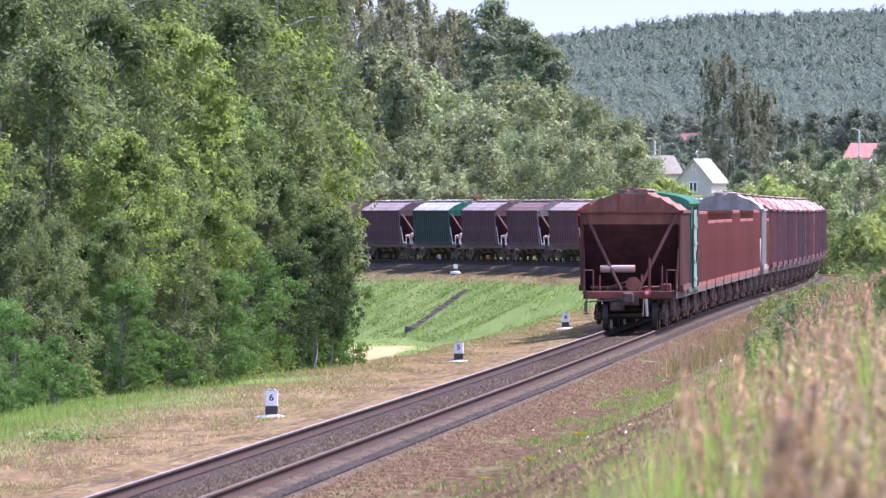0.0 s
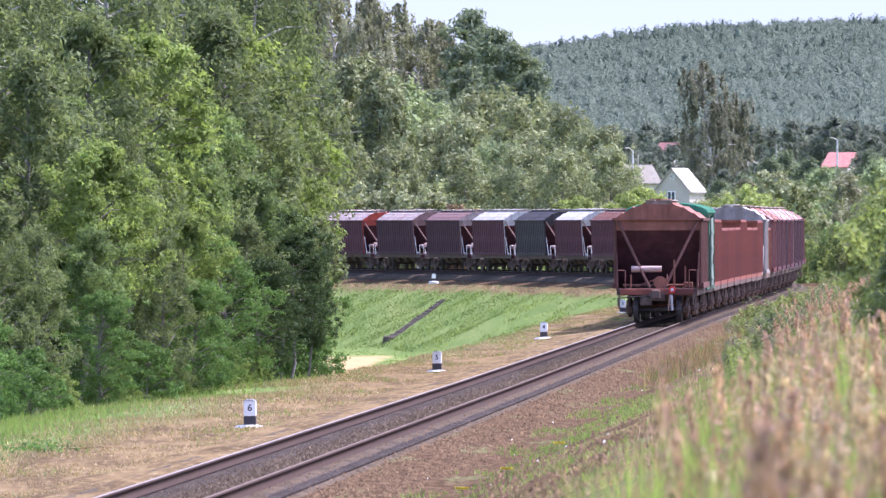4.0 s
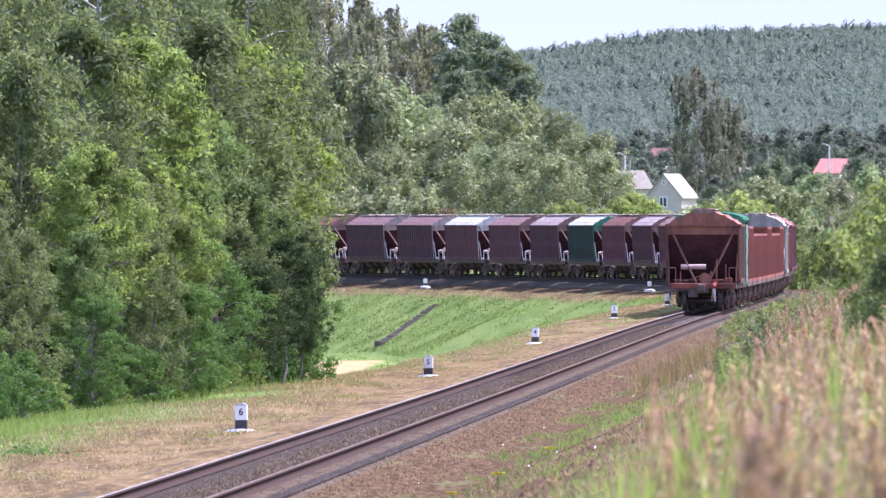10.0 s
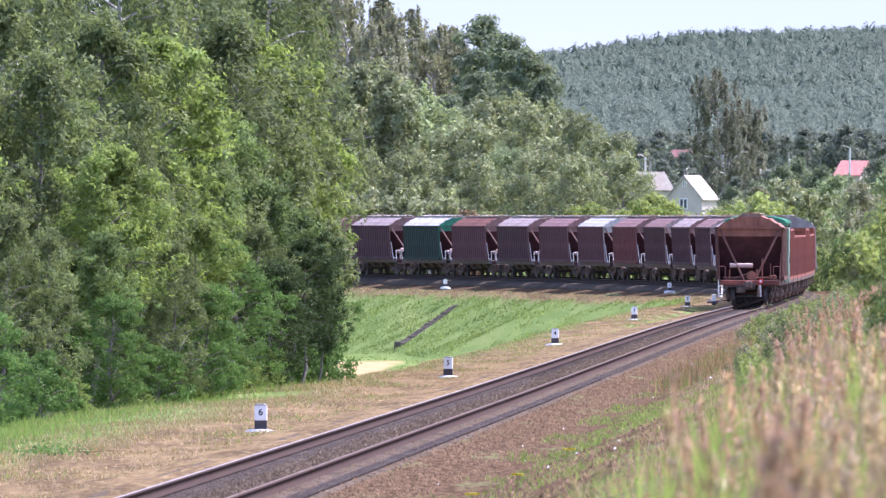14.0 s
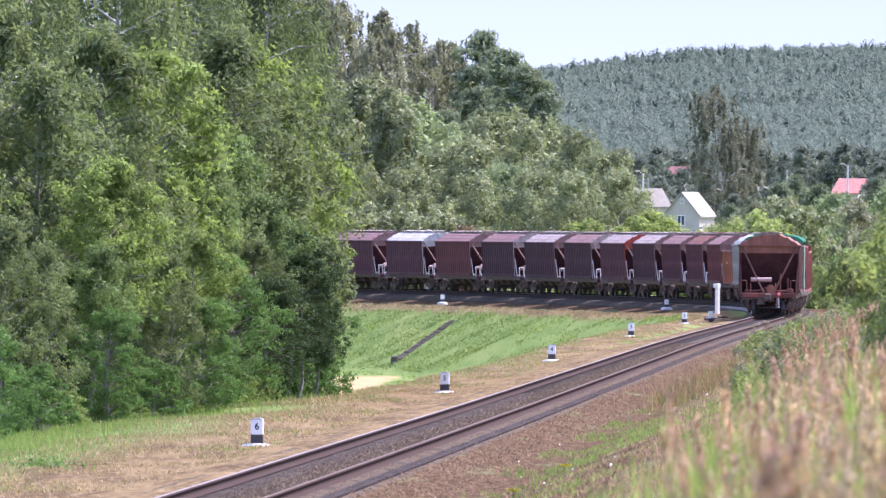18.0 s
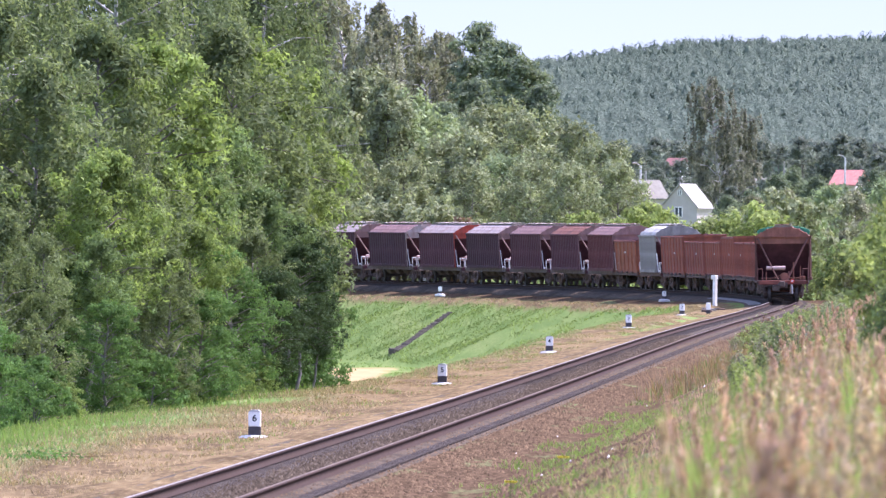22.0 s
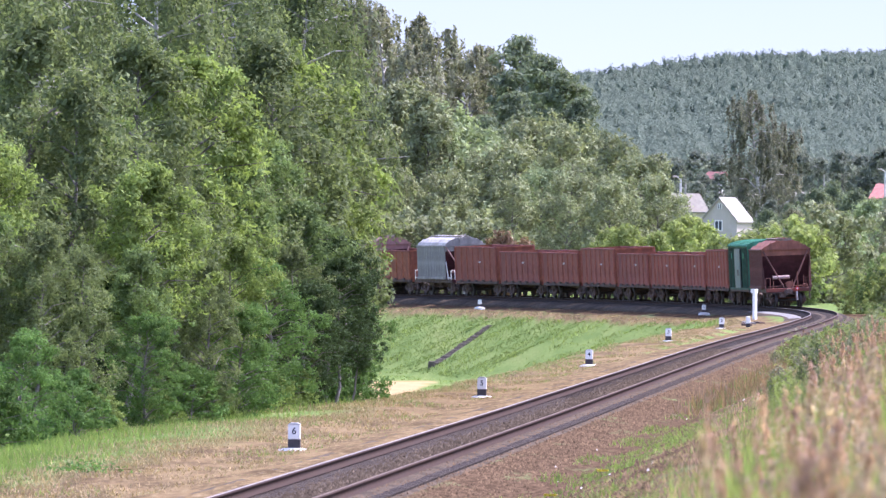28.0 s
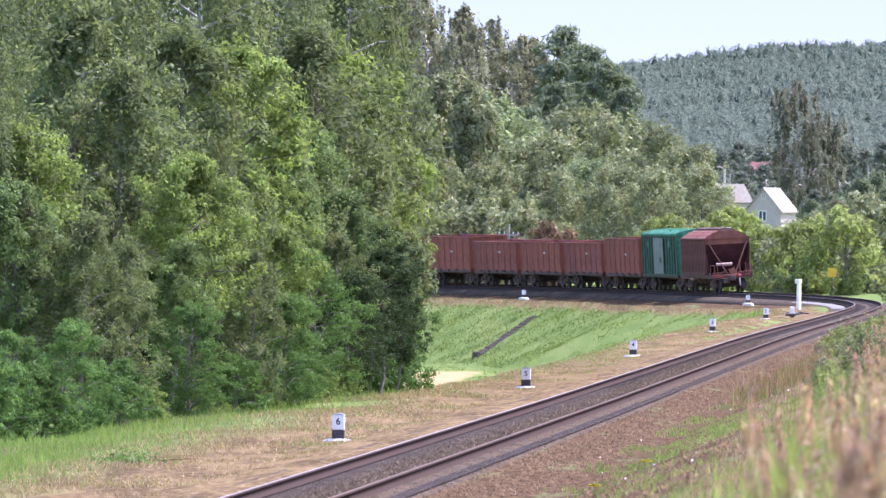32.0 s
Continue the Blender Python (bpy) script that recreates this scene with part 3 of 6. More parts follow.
KINDS = dict(
    birch=dict(form=dict(seed=11, height=15, radius=2.6, low=0.10, shape="column", limbs=44, leaves=23000, size=0.078, droop=1.3, puff=0.32, trunk=0.17, twigs=6),
               bark="birch_bark", leaf="leaf_birch", label="tall weeping birch with hanging grey-green foliage"),
    birch_b=dict(form=dict(seed=12, height=14, radius=2.4, low=0.08, shape="egg", limbs=38, leaves=21000, size=0.078, droop=1.5, puff=0.32, trunk=0.15, twigs=6),
                 bark="birch_bark", leaf="leaf_olive", label="tall birch with dull olive hanging foliage"),
    maple=dict(form=dict(seed=13, height=9, radius=2.1, low=0.40, shape="egg", limbs=32, leaves=15000, size=0.090, clump=0.42, tall=0.85, trunk=0.12, twigs=6),
               bark="bark", leaf="leaf_bright", label="young broadleaf tree with bright yellow-green leaves"),
    birch_back=dict(form=dict(seed=17, height=15, radius=2.8, low=0.05, shape="column", limbs=44, leaves=9000, size=0.13, droop=1.4, puff=0.34, trunk=0.17, twigs=6),
                    bark="bark", leaf="leaf_birch", label="tall birch deep in the wood"),
    aspen=dict(form=dict(seed=16, height=8, radius=1.9, low=0.06, shape="egg", limbs=40, leaves=17000, size=0.074, clump=0.34, tall=1.1, trunk=0.11, twigs=6),
               bark="bark", leaf="leaf_olive", label="young aspen with dull grey-olive leaves"),
    locust=dict(form=dict(seed=14, height=6.2, radius=2.1, low=0.02, shape="egg", limbs=44, leaves=18000, size=0.072, clump=0.36, tall=0.6, trunk=0.10, twigs=6, lobes=7),
                bark="bark", leaf="leaf_locust", label="dense young locust tree with dark green feathery leaves"),
    bush=dict(form=dict(seed=15, height=2.6, radius=1.5, low=0.02, shape="dome", limbs=26, leaves=6500, size=0.085, clump=0.28, tall=0.7, trunk=0.04, twigs=5),
              bark="bark", leaf="leaf_locust", label="green bush at the edge of the wood"),
    wood_tall=dict(form=dict(seed=21, height=22, radius=3.6, low=0.22, shape="column", limbs=46, leaves=9500, size=0.215, droop=1.5, puff=0.26, trunk=0.26, twigs=5),
                   bark="birch_bark", leaf="leaf_wood", label="tall birch with pale limbs and olive foliage"),
    wood_open=dict(form=dict(seed=22, height=21, radius=3.8, low=0.35, shape="dome", limbs=30, leaves=8500, size=0.20, droop=1.2, puff=0.20, trunk=0.40, twigs=5),
                   bark="birch_bark", leaf="leaf_wood", label="open-crowned birch with bare pale limbs"),
    wood_dark=dict(form=dict(seed=23, height=18, radius=3.7, low=0.15, shape="egg", limbs=44, leaves=10000, size=0.225, clump=0.85, tall=0.6, trunk=0.25, twigs=5),
                   bark="bark", leaf="leaf_canopy", label="full broadleaf tree with dark green crown"),
    willow=dict(form=dict(seed=24, height=13, radius=2.4, low=0.05, shape="egg", limbs=46, leaves=11000, size=0.175, clump=0.52, tall=1.7, trunk=0.18, twigs=5),
                bark="bark", leaf="leaf_willow", label="silvery willow with pale grey-green leaves"),
    willow_b=dict(form=dict(seed=25, height=11, radius=3.8, low=0.03, shape="dome", limbs=46, leaves=11000, size=0.180, clump=0.62, tall=1.25, trunk=0.18, twigs=5),
                  bark="bark", leaf="leaf_willow", label="broad willow with dusty grey-green leaves"),
    shrub=dict(form=dict(seed=26, height=4.0, radius=1.9, low=0.03, shape="egg", limbs=24, leaves=4500, size=0.15, clump=0.42, tall=1.0, trunk=0.07, twigs=5),
               bark="bark", leaf="leaf_bright", label="bright green shrub beside the line"),
    tall_shrub=dict(form=dict(seed=29, height=5.0, radius=1.6, low=0.03, shape="dome", limbs=26, leaves=4200, size=0.15, clump=0.42, tall=1.0, trunk=0.07, twigs=5),
                    bark="bark", leaf="leaf_weed", label="slender bright green shrub beside the line"),
    far_tree=dict(form=dict(seed=33, height=18, radius=4.2, low=0.10, shape="egg", limbs=36, leaves=3600, size=0.42, clump=1.0, tall=0.8, trunk=0.25, twigs=4),
                  bark="bark", leaf="leaf_canopy", label="full broadleaf tree with dark green crown"),
    far_bush=dict(form=dict(seed=34, height=11, radius=3.6, low=0.03, shape="egg", limbs=42, leaves=6000, size=0.24, clump=0.75, tall=1.0, trunk=0.18, twigs=5),
                  bark="bark", leaf="leaf_canopy", label="broad leafy bush"),
    lone=dict(form=dict(seed=27, height=21, radius=4.9, low=0.12, shape="dome", limbs=46, leaves=14000, size=0.25, droop=1.7, puff=0.20, trunk=0.45, twigs=5, lean=-1.5),
              bark="birch_bark", leaf="leaf_lone", label="sparse half-bare birch standing alone near houses"),
)

# ---- train ----
PAINT = dict(   # paint, and the dirt that streaks it
    brown=((0.112, 0.046, 0.054), (0.074, 0.036, 0.040)), dark=((0.086, 0.041, 0.048), (0.056, 0.032, 0.036)), deep_green=((0.030, 0.044, 0.039), (0.032, 0.036, 0.032)),
    redbrown=((0.262, 0.090, 0.066), (0.168, 0.064, 0.052)), red=((0.285, 0.094, 0.064), (0.185, 0.070, 0.054)), green=((0.058, 0.128, 0.086), (0.06, 0.07, 0.05)),
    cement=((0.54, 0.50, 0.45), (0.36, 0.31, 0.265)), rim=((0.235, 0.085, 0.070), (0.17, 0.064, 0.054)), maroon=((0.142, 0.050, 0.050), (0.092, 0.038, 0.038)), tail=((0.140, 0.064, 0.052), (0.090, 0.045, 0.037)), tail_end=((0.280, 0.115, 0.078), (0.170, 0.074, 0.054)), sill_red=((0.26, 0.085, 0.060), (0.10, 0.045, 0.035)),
    grey=((0.30, 0.275, 0.25), (0.19, 0.17, 0.155)), slate=((0.070, 0.062, 0.062), (0.05, 0.038, 0.034)), orange=((0.30, 0.105, 0.060), (0.17, 0.068, 0.046)),
    rust=((0.24, 0.100, 0.068), (0.14, 0.062, 0.045)), pale=((0.40, 0.315, 0.28), (0.31, 0.21, 0.18)), dusty=((0.27, 0.155, 0.135), (0.22, 0.125, 0.11)),
    white=((0.56, 0.52, 0.48), (0.42, 0.36, 0.32)), bright_red=((0.46, 0.080, 0.05), (0.28, 0.07, 0.05)), bright_green=((0.066, 0.235, 0.140), (0.05, 0.15, 0.09)))
for key, (a, b) in PAINT.items():
    M["paint_" + key] = material("paint_" + key, a, 0.7, 0.0, 0.22, 3.0, 0.05, b, 0.85, 1.1, rnd=0.08, streak=0.18, spec=0.08)

WHEEL_R = 0.475


def bogie(parent, y):
    """A two-axle bogie of a wagon: side frames, bolster, springs, two wheelsets."""
    b = empty("bogie")
    b.parent = parent
    b.location = (0, y, 0)
    for s in (-1, 1):
        bm = bmesh.new()
        for a, c in (((-1.15, 0.52), (-0.42, 0.86)), ((-0.42, 0.86), (0.42, 0.86)), ((0.42, 0.86), (1.15, 0.52)), ((-0.8, 0.5), (-0.3, 0.26)), ((-0.3, 0.26), (0.3, 0.26)), ((0.3, 0.26), (0.8, 0.5))):
            rod(bm, (s * 1.02, a[0], a[1]), (s * 1.02, c[0], c[1]), 0.085, seg=6)
        for yy in (-0.925, 0.925):
            box(bm, s * 1.02 - 0.13, s * 1.02 + 0.13, yy - 0.16, yy + 0.16, 0.34, 0.64, bevel=0.03)
        part("side_frame", bm, M["steel_dark"], b)
    bm = bmesh.new()
    box(bm, -1.15, 1.15, -0.2, 0.2, 0.55, 0.82, bevel=0.03)
    for s in (-1.02, 1.02):
        for k in (-0.15, 0.15):
            rod(bm, (s, k, 0.3), (s, k, 0.56), 0.09, seg=8)
    part("bolster", bm, M["steel_dark"], b)
    for yy in (-0.36, 0.36):
        bm = bmesh.new()
        box(bm, -0.95, 0.95, yy - 0.07, yy + 0.07, 0.36, 0.52, bevel=0.02)
        part("brake_beam", bm, M["steel_dark"], b)
    for yy in (-0.925, 0.925):
        w = wheelset()
        w.parent = b
        w.location = (0, yy, WHEEL_R)
    return b


def wheelset():
    bm = bmesh.new()
    rod(bm, (-1.1, 0, 0), (1.1, 0, 0), 0.08, seg=10)
    for s in (-1, 1):
        rod(bm, (s * 0.735, 0, 0), (s * 0.865, 0, 0), WHEEL_R, seg=18)
        rod(bm, (s * 0.70, 0, 0), (s * 0.735, 0, 0), WHEEL_R + 0.02, seg=18)
        rod(bm, (s * 0.866, 0, 0), (s * 0.90, 0, 0), 0.16, seg=12)
    return part("wheelset", bm, M["wheel"])


def coupler(parent, y, sgn):
    bm = bmesh.new()
    box(bm, -0.12, 0.12, min(y - sgn * 0.6, y - sgn * 0.05), max(y - sgn * 0.6, y - sgn * 0.05), 0.92, 1.18, bevel=0.03)
    box(bm, -0.20, 0.14, min(y - sgn * 0.18, y + sgn * 0.10), max(y - sgn * 0.18, y + sgn * 0.10), 0.88, 1.24, bevel=0.05)
    part("coupler", bm, M["steel_dark"], parent)
    bm = bmesh.new()
    rod(bm, (0.45, y - sgn * 0.3, 1.02), (0.42, y - sgn * 0.05, 0.45), 0.03, seg=5)
    part("air_hose", bm, M["steel_dark"], parent)
    bm = bmesh.new()
    yb = y - sgn * 0.56
    rod(bm, (-1.42, yb, 0.92), (-0.18, yb, 1.02), 0.022, seg=5)
    rod(bm, (-1.42, yb, 0.92), (-1.42, yb, 0.62), 0.022, seg=5)
    part("uncoupling_lever", bm, M["steel_dark"], parent)
    for e in (-1, 1):
        bm = bmesh.new()
        for k in (0.0, 0.36):
            rod(bm, (e * 1.38, y - sgn * (0.72 + k), 1.0), (e * 1.38, y - sgn * (0.72 + k), 0.55), 0.02, seg=4)
        box(bm, e * 1.38 - 0.1, e * 1.38 + 0.1, min(y - sgn * 0.68, y - sgn * 1.12), max(y - sgn * 0.68, y - sgn * 1.12), 0.53, 0.57)
        part("step", bm, M["steel_dark"], parent)


def frame_parts(car, length, paint, sill=0.15):
    half = length / 2
    bm = bmesh.new()
    box(bm, -0.28, 0.28, -half + 0.6, half - 0.6, 0.82, 1.14)
    for s in (-1, 1):
        box(bm, s * 1.40 - 0.07, s * 1.40 + 0.07, -half + 0.62, half - 0.62, 1.02, 1.28)
    part("underframe", bm, M["steel_dark"], car)
    for s in (-1, 1):
        bm = bmesh.new()
        y0, y1 = sorted((s * (half - 0.62), s * (half - 0.78)))
        box(bm, -1.47, 1.47, y0, y1, 1.03, 1.27, bevel=0.02)
        part("end_sill", bm, M["paint_" + paint], car)
        coupler(car, s * half, s)
    for s in (-1, 1):
        bogie(car, s * (half - 2.15))


ROOF = [(-1.56, 3.88), (-1.30, 4.06), (-0.92, 4.28), (-0.52, 4.42), (0.52, 4.42), (0.92, 4.28), (1.30, 4.06), (1.56, 3.88)]


def lower(car, f=0.975):
    """Trims the height of a wagon's body over its bogies."""
    done = set()
    for ob in car.children_recursive:
        if ob.type != "MESH" or ob.name.startswith(("wheelset", "side_frame", "bolster", "brake_beam")):
            continue
        ob.location.z *= f
        if ob.data.name not in done:
            done.add(ob.data.name)
            for v in ob.data.vertices:
                v.co.z *= f
    return car


def ribs(parent, size, places, mat, taper=1.0):
    """Stiffening ribs on a wall, alike pieces on one mesh."""
    bm = bmesh.new()
    box(bm, *size)
    outer = max(abs(size[0]), abs(size[1]))
    for v in bm.verts:
        if abs(v.co.x) > outer - 0.001:
            v.co.y *= taper
    me = bpy.data.meshes.new("rib")
    bm.to_mesh(me)
    bm.free()
    me.materials.append(mat)
    for p in places:
        ob = new("rib", me)
        ob.parent = parent
        ob.location = p


def hopper(side, roof, band, length=14.72, roof_rows=ROOF, bars="rail_white", label="", tank="tank", brace="dusty", sill="brown"):
    """A covered grain hopper: ribbed sides, humped roof with hatches, sloping end sheets, end platforms with braces."""
    car = empty("hopper_wagon")
    half = length / 2
    body = half - 2.05
    frame_parts(car, length, side if side == "deep_green" else sill)
    for s in (-1, 1):
        bm = bmesh.new()
        box(bm, s * 1.53 - 0.03, s * 1.53 + 0.03, -body, body, 1.45, 3.86)
        x0, x1 = sorted((s * 1.50, s * 1.66))
        box(bm, x0, x1, -body, body, 1.28, 1.47)
        box(bm, x0, x1, -body - 0.05, body + 0.05, 3.80, 3.90)
        wall = part("side_wall", bm, M["paint_" + side], car)
        n = 17
        x0, x1 = sorted((s * 1.561, s * 1.615))
        ribs(wall, (x0, x1, -0.11, 0.11, 1.472, 3.798), [(0, -body + 0.13 + (2 * body - 0.26) * k / (n - 1), 0) for k in range(n)], M["paint_" + side], 0.5)
    bm = bmesh.new()
    ridged = [roof_rows[0]]
    for x, z in roof_rows[1:-1]:
        ridged += [(x - 0.045, z), (x, z + 0.055), (x + 0.045, z)]
    prism(bm, ridged + [roof_rows[-1], (1.2, 3.86), (-1.2, 3.86)], -body, body)
    part("roof", bm, M["paint_" + roof], car)
    bm = bmesh.new()
    for s in (-0.3, 0.3):
        box(bm, s - 0.2, s + 0.2, -body + 0.2, body - 0.2, 4.55, 4.59)
    for k in range(12):
        y = -body + 0.4 + (2 * body - 0.8) * k / 11
        box(bm, -0.45, 0.45, y - 0.03, y + 0.03, 4.42, 4.55)
    part("running_board", bm, M["planks"], car, "weathered plank walkway")
    for k in range(4):
        bm = bmesh.new()
        y = -body * 0.75 + body * 0.5 * k
        rod(bm, (0, y, 4.42), (0, y, 4.62), 0.34, 0.30, seg=12)
        part("hatch", bm, M["paint_" + roof], car)
    for s in (-1, 1):
        bm = bmesh.new()
        y0, y1 = sorted((s * (body + 0.002), s * (body + 0.05)))
        prism(bm, roof_rows[::-1] + [(-1.56, 3.44), (1.56, 3.44)], y0, y1)
        y0, y1 = sorted((s * (body + 0.04), s * (body + 0.16)))
        box(bm, -1.60, 1.60, y0, y1, 3.82, 3.88)
        y0, y1 = sorted((s * (body + 0.04), s * (body + 0.10)))
        box(bm, -0.36, 0.36, y0, y1, 3.88, 4.40)
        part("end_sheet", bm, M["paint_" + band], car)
        bm = bmesh.new()
        a = [(-1.495, s * body, 3.44), (1.495, s * body, 3.44), (1.495, s * (body - 2.3), 1.30), (-1.495, s * (body - 2.3), 1.30)]
        f = bm.faces.new([bm.verts.new(c) for c in a])
        r = bmesh.ops.extrude_face_region(bm, geom=[f])
        bmesh.ops.translate(bm, vec=(0, -s * 0.05, -0.05), verts=[v for v in r["geom"] if isinstance(v, bmesh.types.BMVert)])
        part("slope_sheet", bm, M["paint_brown"], car)
        for e in (-1, 1):
            bm = bmesh.new()
            rod(bm, (e * 1.44, s * (body + 0.08), 3.76), (e * 0.26, s * (half - 0.85), 1.28), 0.056, seg=6)
            part("brace", bm, M["paint_" + brace], car)
            bm = bmesh.new()
            box(bm, e * 1.55 - 0.02, e * 1.55 + 0.02, s * body - 0.05, s * body + 0.06, 1.28, 3.84)
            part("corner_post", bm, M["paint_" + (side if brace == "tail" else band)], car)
            bm = bmesh.new()
            x = e * 1.46
            yo, yi = s * (half - 0.82), s * (body + 0.10)
            rod(bm, (x, yi + s * 0.30, 1.28), (x + e * 0.04, yi, 2.62), 0.034, seg=5)
            rod(bm, (x, yi + s * 0.28, 1.42), (x, yo, 1.36), 0.036, seg=5)
            rod(bm, (x, yo, 1.20), (x, yo, 1.98), 0.030, seg=5)
            rod(bm, (x, yo, 1.95), (x - e * 0.30, yo, 1.95), 0.024, seg=4)
            rod(bm, (x - e * 0.30, yo, 1.25), (x - e * 0.30, yo, 1.95), 0.024, seg=4)
            part("hand_rail", bm, M[bars], car, "pale handrail and ladder")
        if bars != "paint_tail":
            bm = bmesh.new()
            y0, y1 = sorted((s * (half - 1.30), s * (half - 1.05)))
            box(bm, -1.30, -0.78, y0, y1, 1.74, 2.02, bevel=0.04)
            rod(bm, (-1.04, s * (half - 1.15), 1.29), (-1.04, s * (half - 1.15), 1.76), 0.05, seg=6)
            part("valve_box", bm, M["paint_dusty"], car)
    bm = bmesh.new()
    for c in (-2.4, 0.0, 2.4):
        v0 = [bm.verts.new(q) for q in ((-1.45, c - 1.15, 1.46), (1.45, c - 1.15, 1.46), (1.45, c + 1.15, 1.46), (-1.45, c + 1.15, 1.46))]
        v1 = [bm.verts.new(q) for q in ((-0.75, c - 0.3, 0.62), (0.75, c - 0.3, 0.62), (0.75, c + 0.3, 0.62), (-0.75, c + 0.3, 0.62))]
        bm.faces.new(v1[::-1])
        for i in range(4):
            bm.faces.new((v0[i], v0[(i + 1) % 4], v1[(i + 1) % 4], v1[i]))
    part("discharge_chute", bm, M["steel_dark"], car)
    # brake gear on the rear platform
    yr_ = -(half - 1.25)
    bm = bmesh.new()
    rod(bm, (-0.95, yr_, 2.0), (0.15, yr_, 2.0), 0.12, seg=16)
    part("air_tank", bm, M[tank], car, "pale cylindrical air reservoir")
    bm = bmesh.new()
    box(bm, -1.4, 1.4, -half + 0.80, -half + 2.0, 1.24, 1.29)
    part("platform", bm, M["steel_dark"], car)
    bm = bmesh.new()
    rod(bm, (0.10, -half + 0.95, 1.50), (0.10, -half + 0.86, 1.50), 0.24, seg=16)
    box(bm, -0.05, 0.25, -half + 0.95, -half + 1.3, 1.28, 1.6, bevel=0.03)
    box(bm, 0.95, 1.3, -half + 0.9, -half + 1.2, 1.29, 1.52, bevel=0.03)
    rod(bm, (0.62, -half + 0.85, 1.28), (0.62, -half + 0.85, 2.35), 0.045, seg=6)
    part("brake_gear", bm, M["paint_rust"], car)
    return tagged(lower(car), label, "freight wagon", "wagons of the freight train")


def gondola(paint, height=3.45, length=13.92, label=""):
    """An open-topped gondola with ribbed sides and ends."""
    car = empty("gondola_wagon")
    half, body = length / 2, length / 2 - 0.62
    frame_parts(car, length, paint)
    for s in (-1, 1):
        bm = bmesh.new()
        box(bm, s * 1.44 - 0.025, s * 1.44 + 0.025, -body, body, 1.25, height)
        x0, x1 = sorted((s * 1.40, s * 1.56))
        y0, y1 = sorted((s * 1.40, s * 1.478))
        box(bm, y0, y1, -body, body, 1.20, 1.36)
        wall = part("side_wall", bm, M["paint_" + paint], car)
        bm = bmesh.new()
        x0, x1 = sorted((s * 1.40, s * 1.51))
        box(bm, x0, x1, -body, body, height - 0.09, height + 0.03, bevel=0.015)
        part("top_rail", bm, M["paint_rim"], car, "worn lighter top rail")
        x0, x1 = sorted((s * 1.467, s * 1.540))
        ribs(wall, (x0, x1, -0.13, 0.13, 1.362, height - 0.092), [(0, -body + 0.2 + (2 * body - 0.4) * k / 7, 0) for k in range(8)], M["paint_" + paint], 0.6)
        bm = bmesh.new()
        y0, y1 = sorted((s * (body - 0.05), s * body))
        box(bm, -1.415, 1.415, y0, y1, 1.25, height)
        end_paint = M["paint_" + ("orange" if paint in ("redbrown", "red") else paint)]
        end = part("end_wall", bm, end_paint, car)
        y0, y1 = sorted((s * (body + 0.002), s * (body + 0.09)))
        ribs(end, (-1.23, 1.23, y0, y1, -0.06, 0.06), [(0, 0, z) for z in (1.5, 1.95, 2.4, 2.85)], end_paint)
        ribs(end, (-1.42, 1.42, y0, y1, -0.06, 0.06), [(0, 0, height - 0.04)], end_paint)
        ribs(end, (-0.06, 0.06, y0, y1, 1.3, height - 0.11), [(-1.3, 0, 0), (1.3, 0, 0)], end_paint)
        bm = bmesh.new()
        for k in range(6):
            z = 1.5 + k * 0.3
            rod(bm, (s * -1.42, s * (body + 0.14), z), (s * -1.06, s * (body + 0.14), z), 0.02, seg=4)
        for e in (-1.42, -1.06):
            rod(bm, (s * e, s * (body + 0.14), 1.3), (s * e, s * (body + 0.14), 3.1), 0.022, seg=4)
        part("ladder", bm, M["paint_rust"], car)
    bm = bmesh.new()
    box(bm, -1.41, 1.41, -body + 0.06, body - 0.06, 1.20, 1.28)
    part("floor", bm, M["steel_dark"], car)
    for k in range(5):
        bm = bmesh.new()
        y = -body + (2 * body) * (k + 0.6) / 5.6
        box(bm, -1.72, -1.58, y - 0.25, y + 0.25, 1.16, 1.30, bevel=0.02)
        part("bottom_door_latch", bm, M["steel_dark"], car)
    bm = bmesh.new()
    box(bm, -1.494, -1.490, -1.6, -0.6, 2.6, 2.72)
    part("number_bar", bm, M["rail_white"], car, "worn pale lettering bar")
    return tagged(lower(car), label, "freight wagon", "wagons of the freight train")


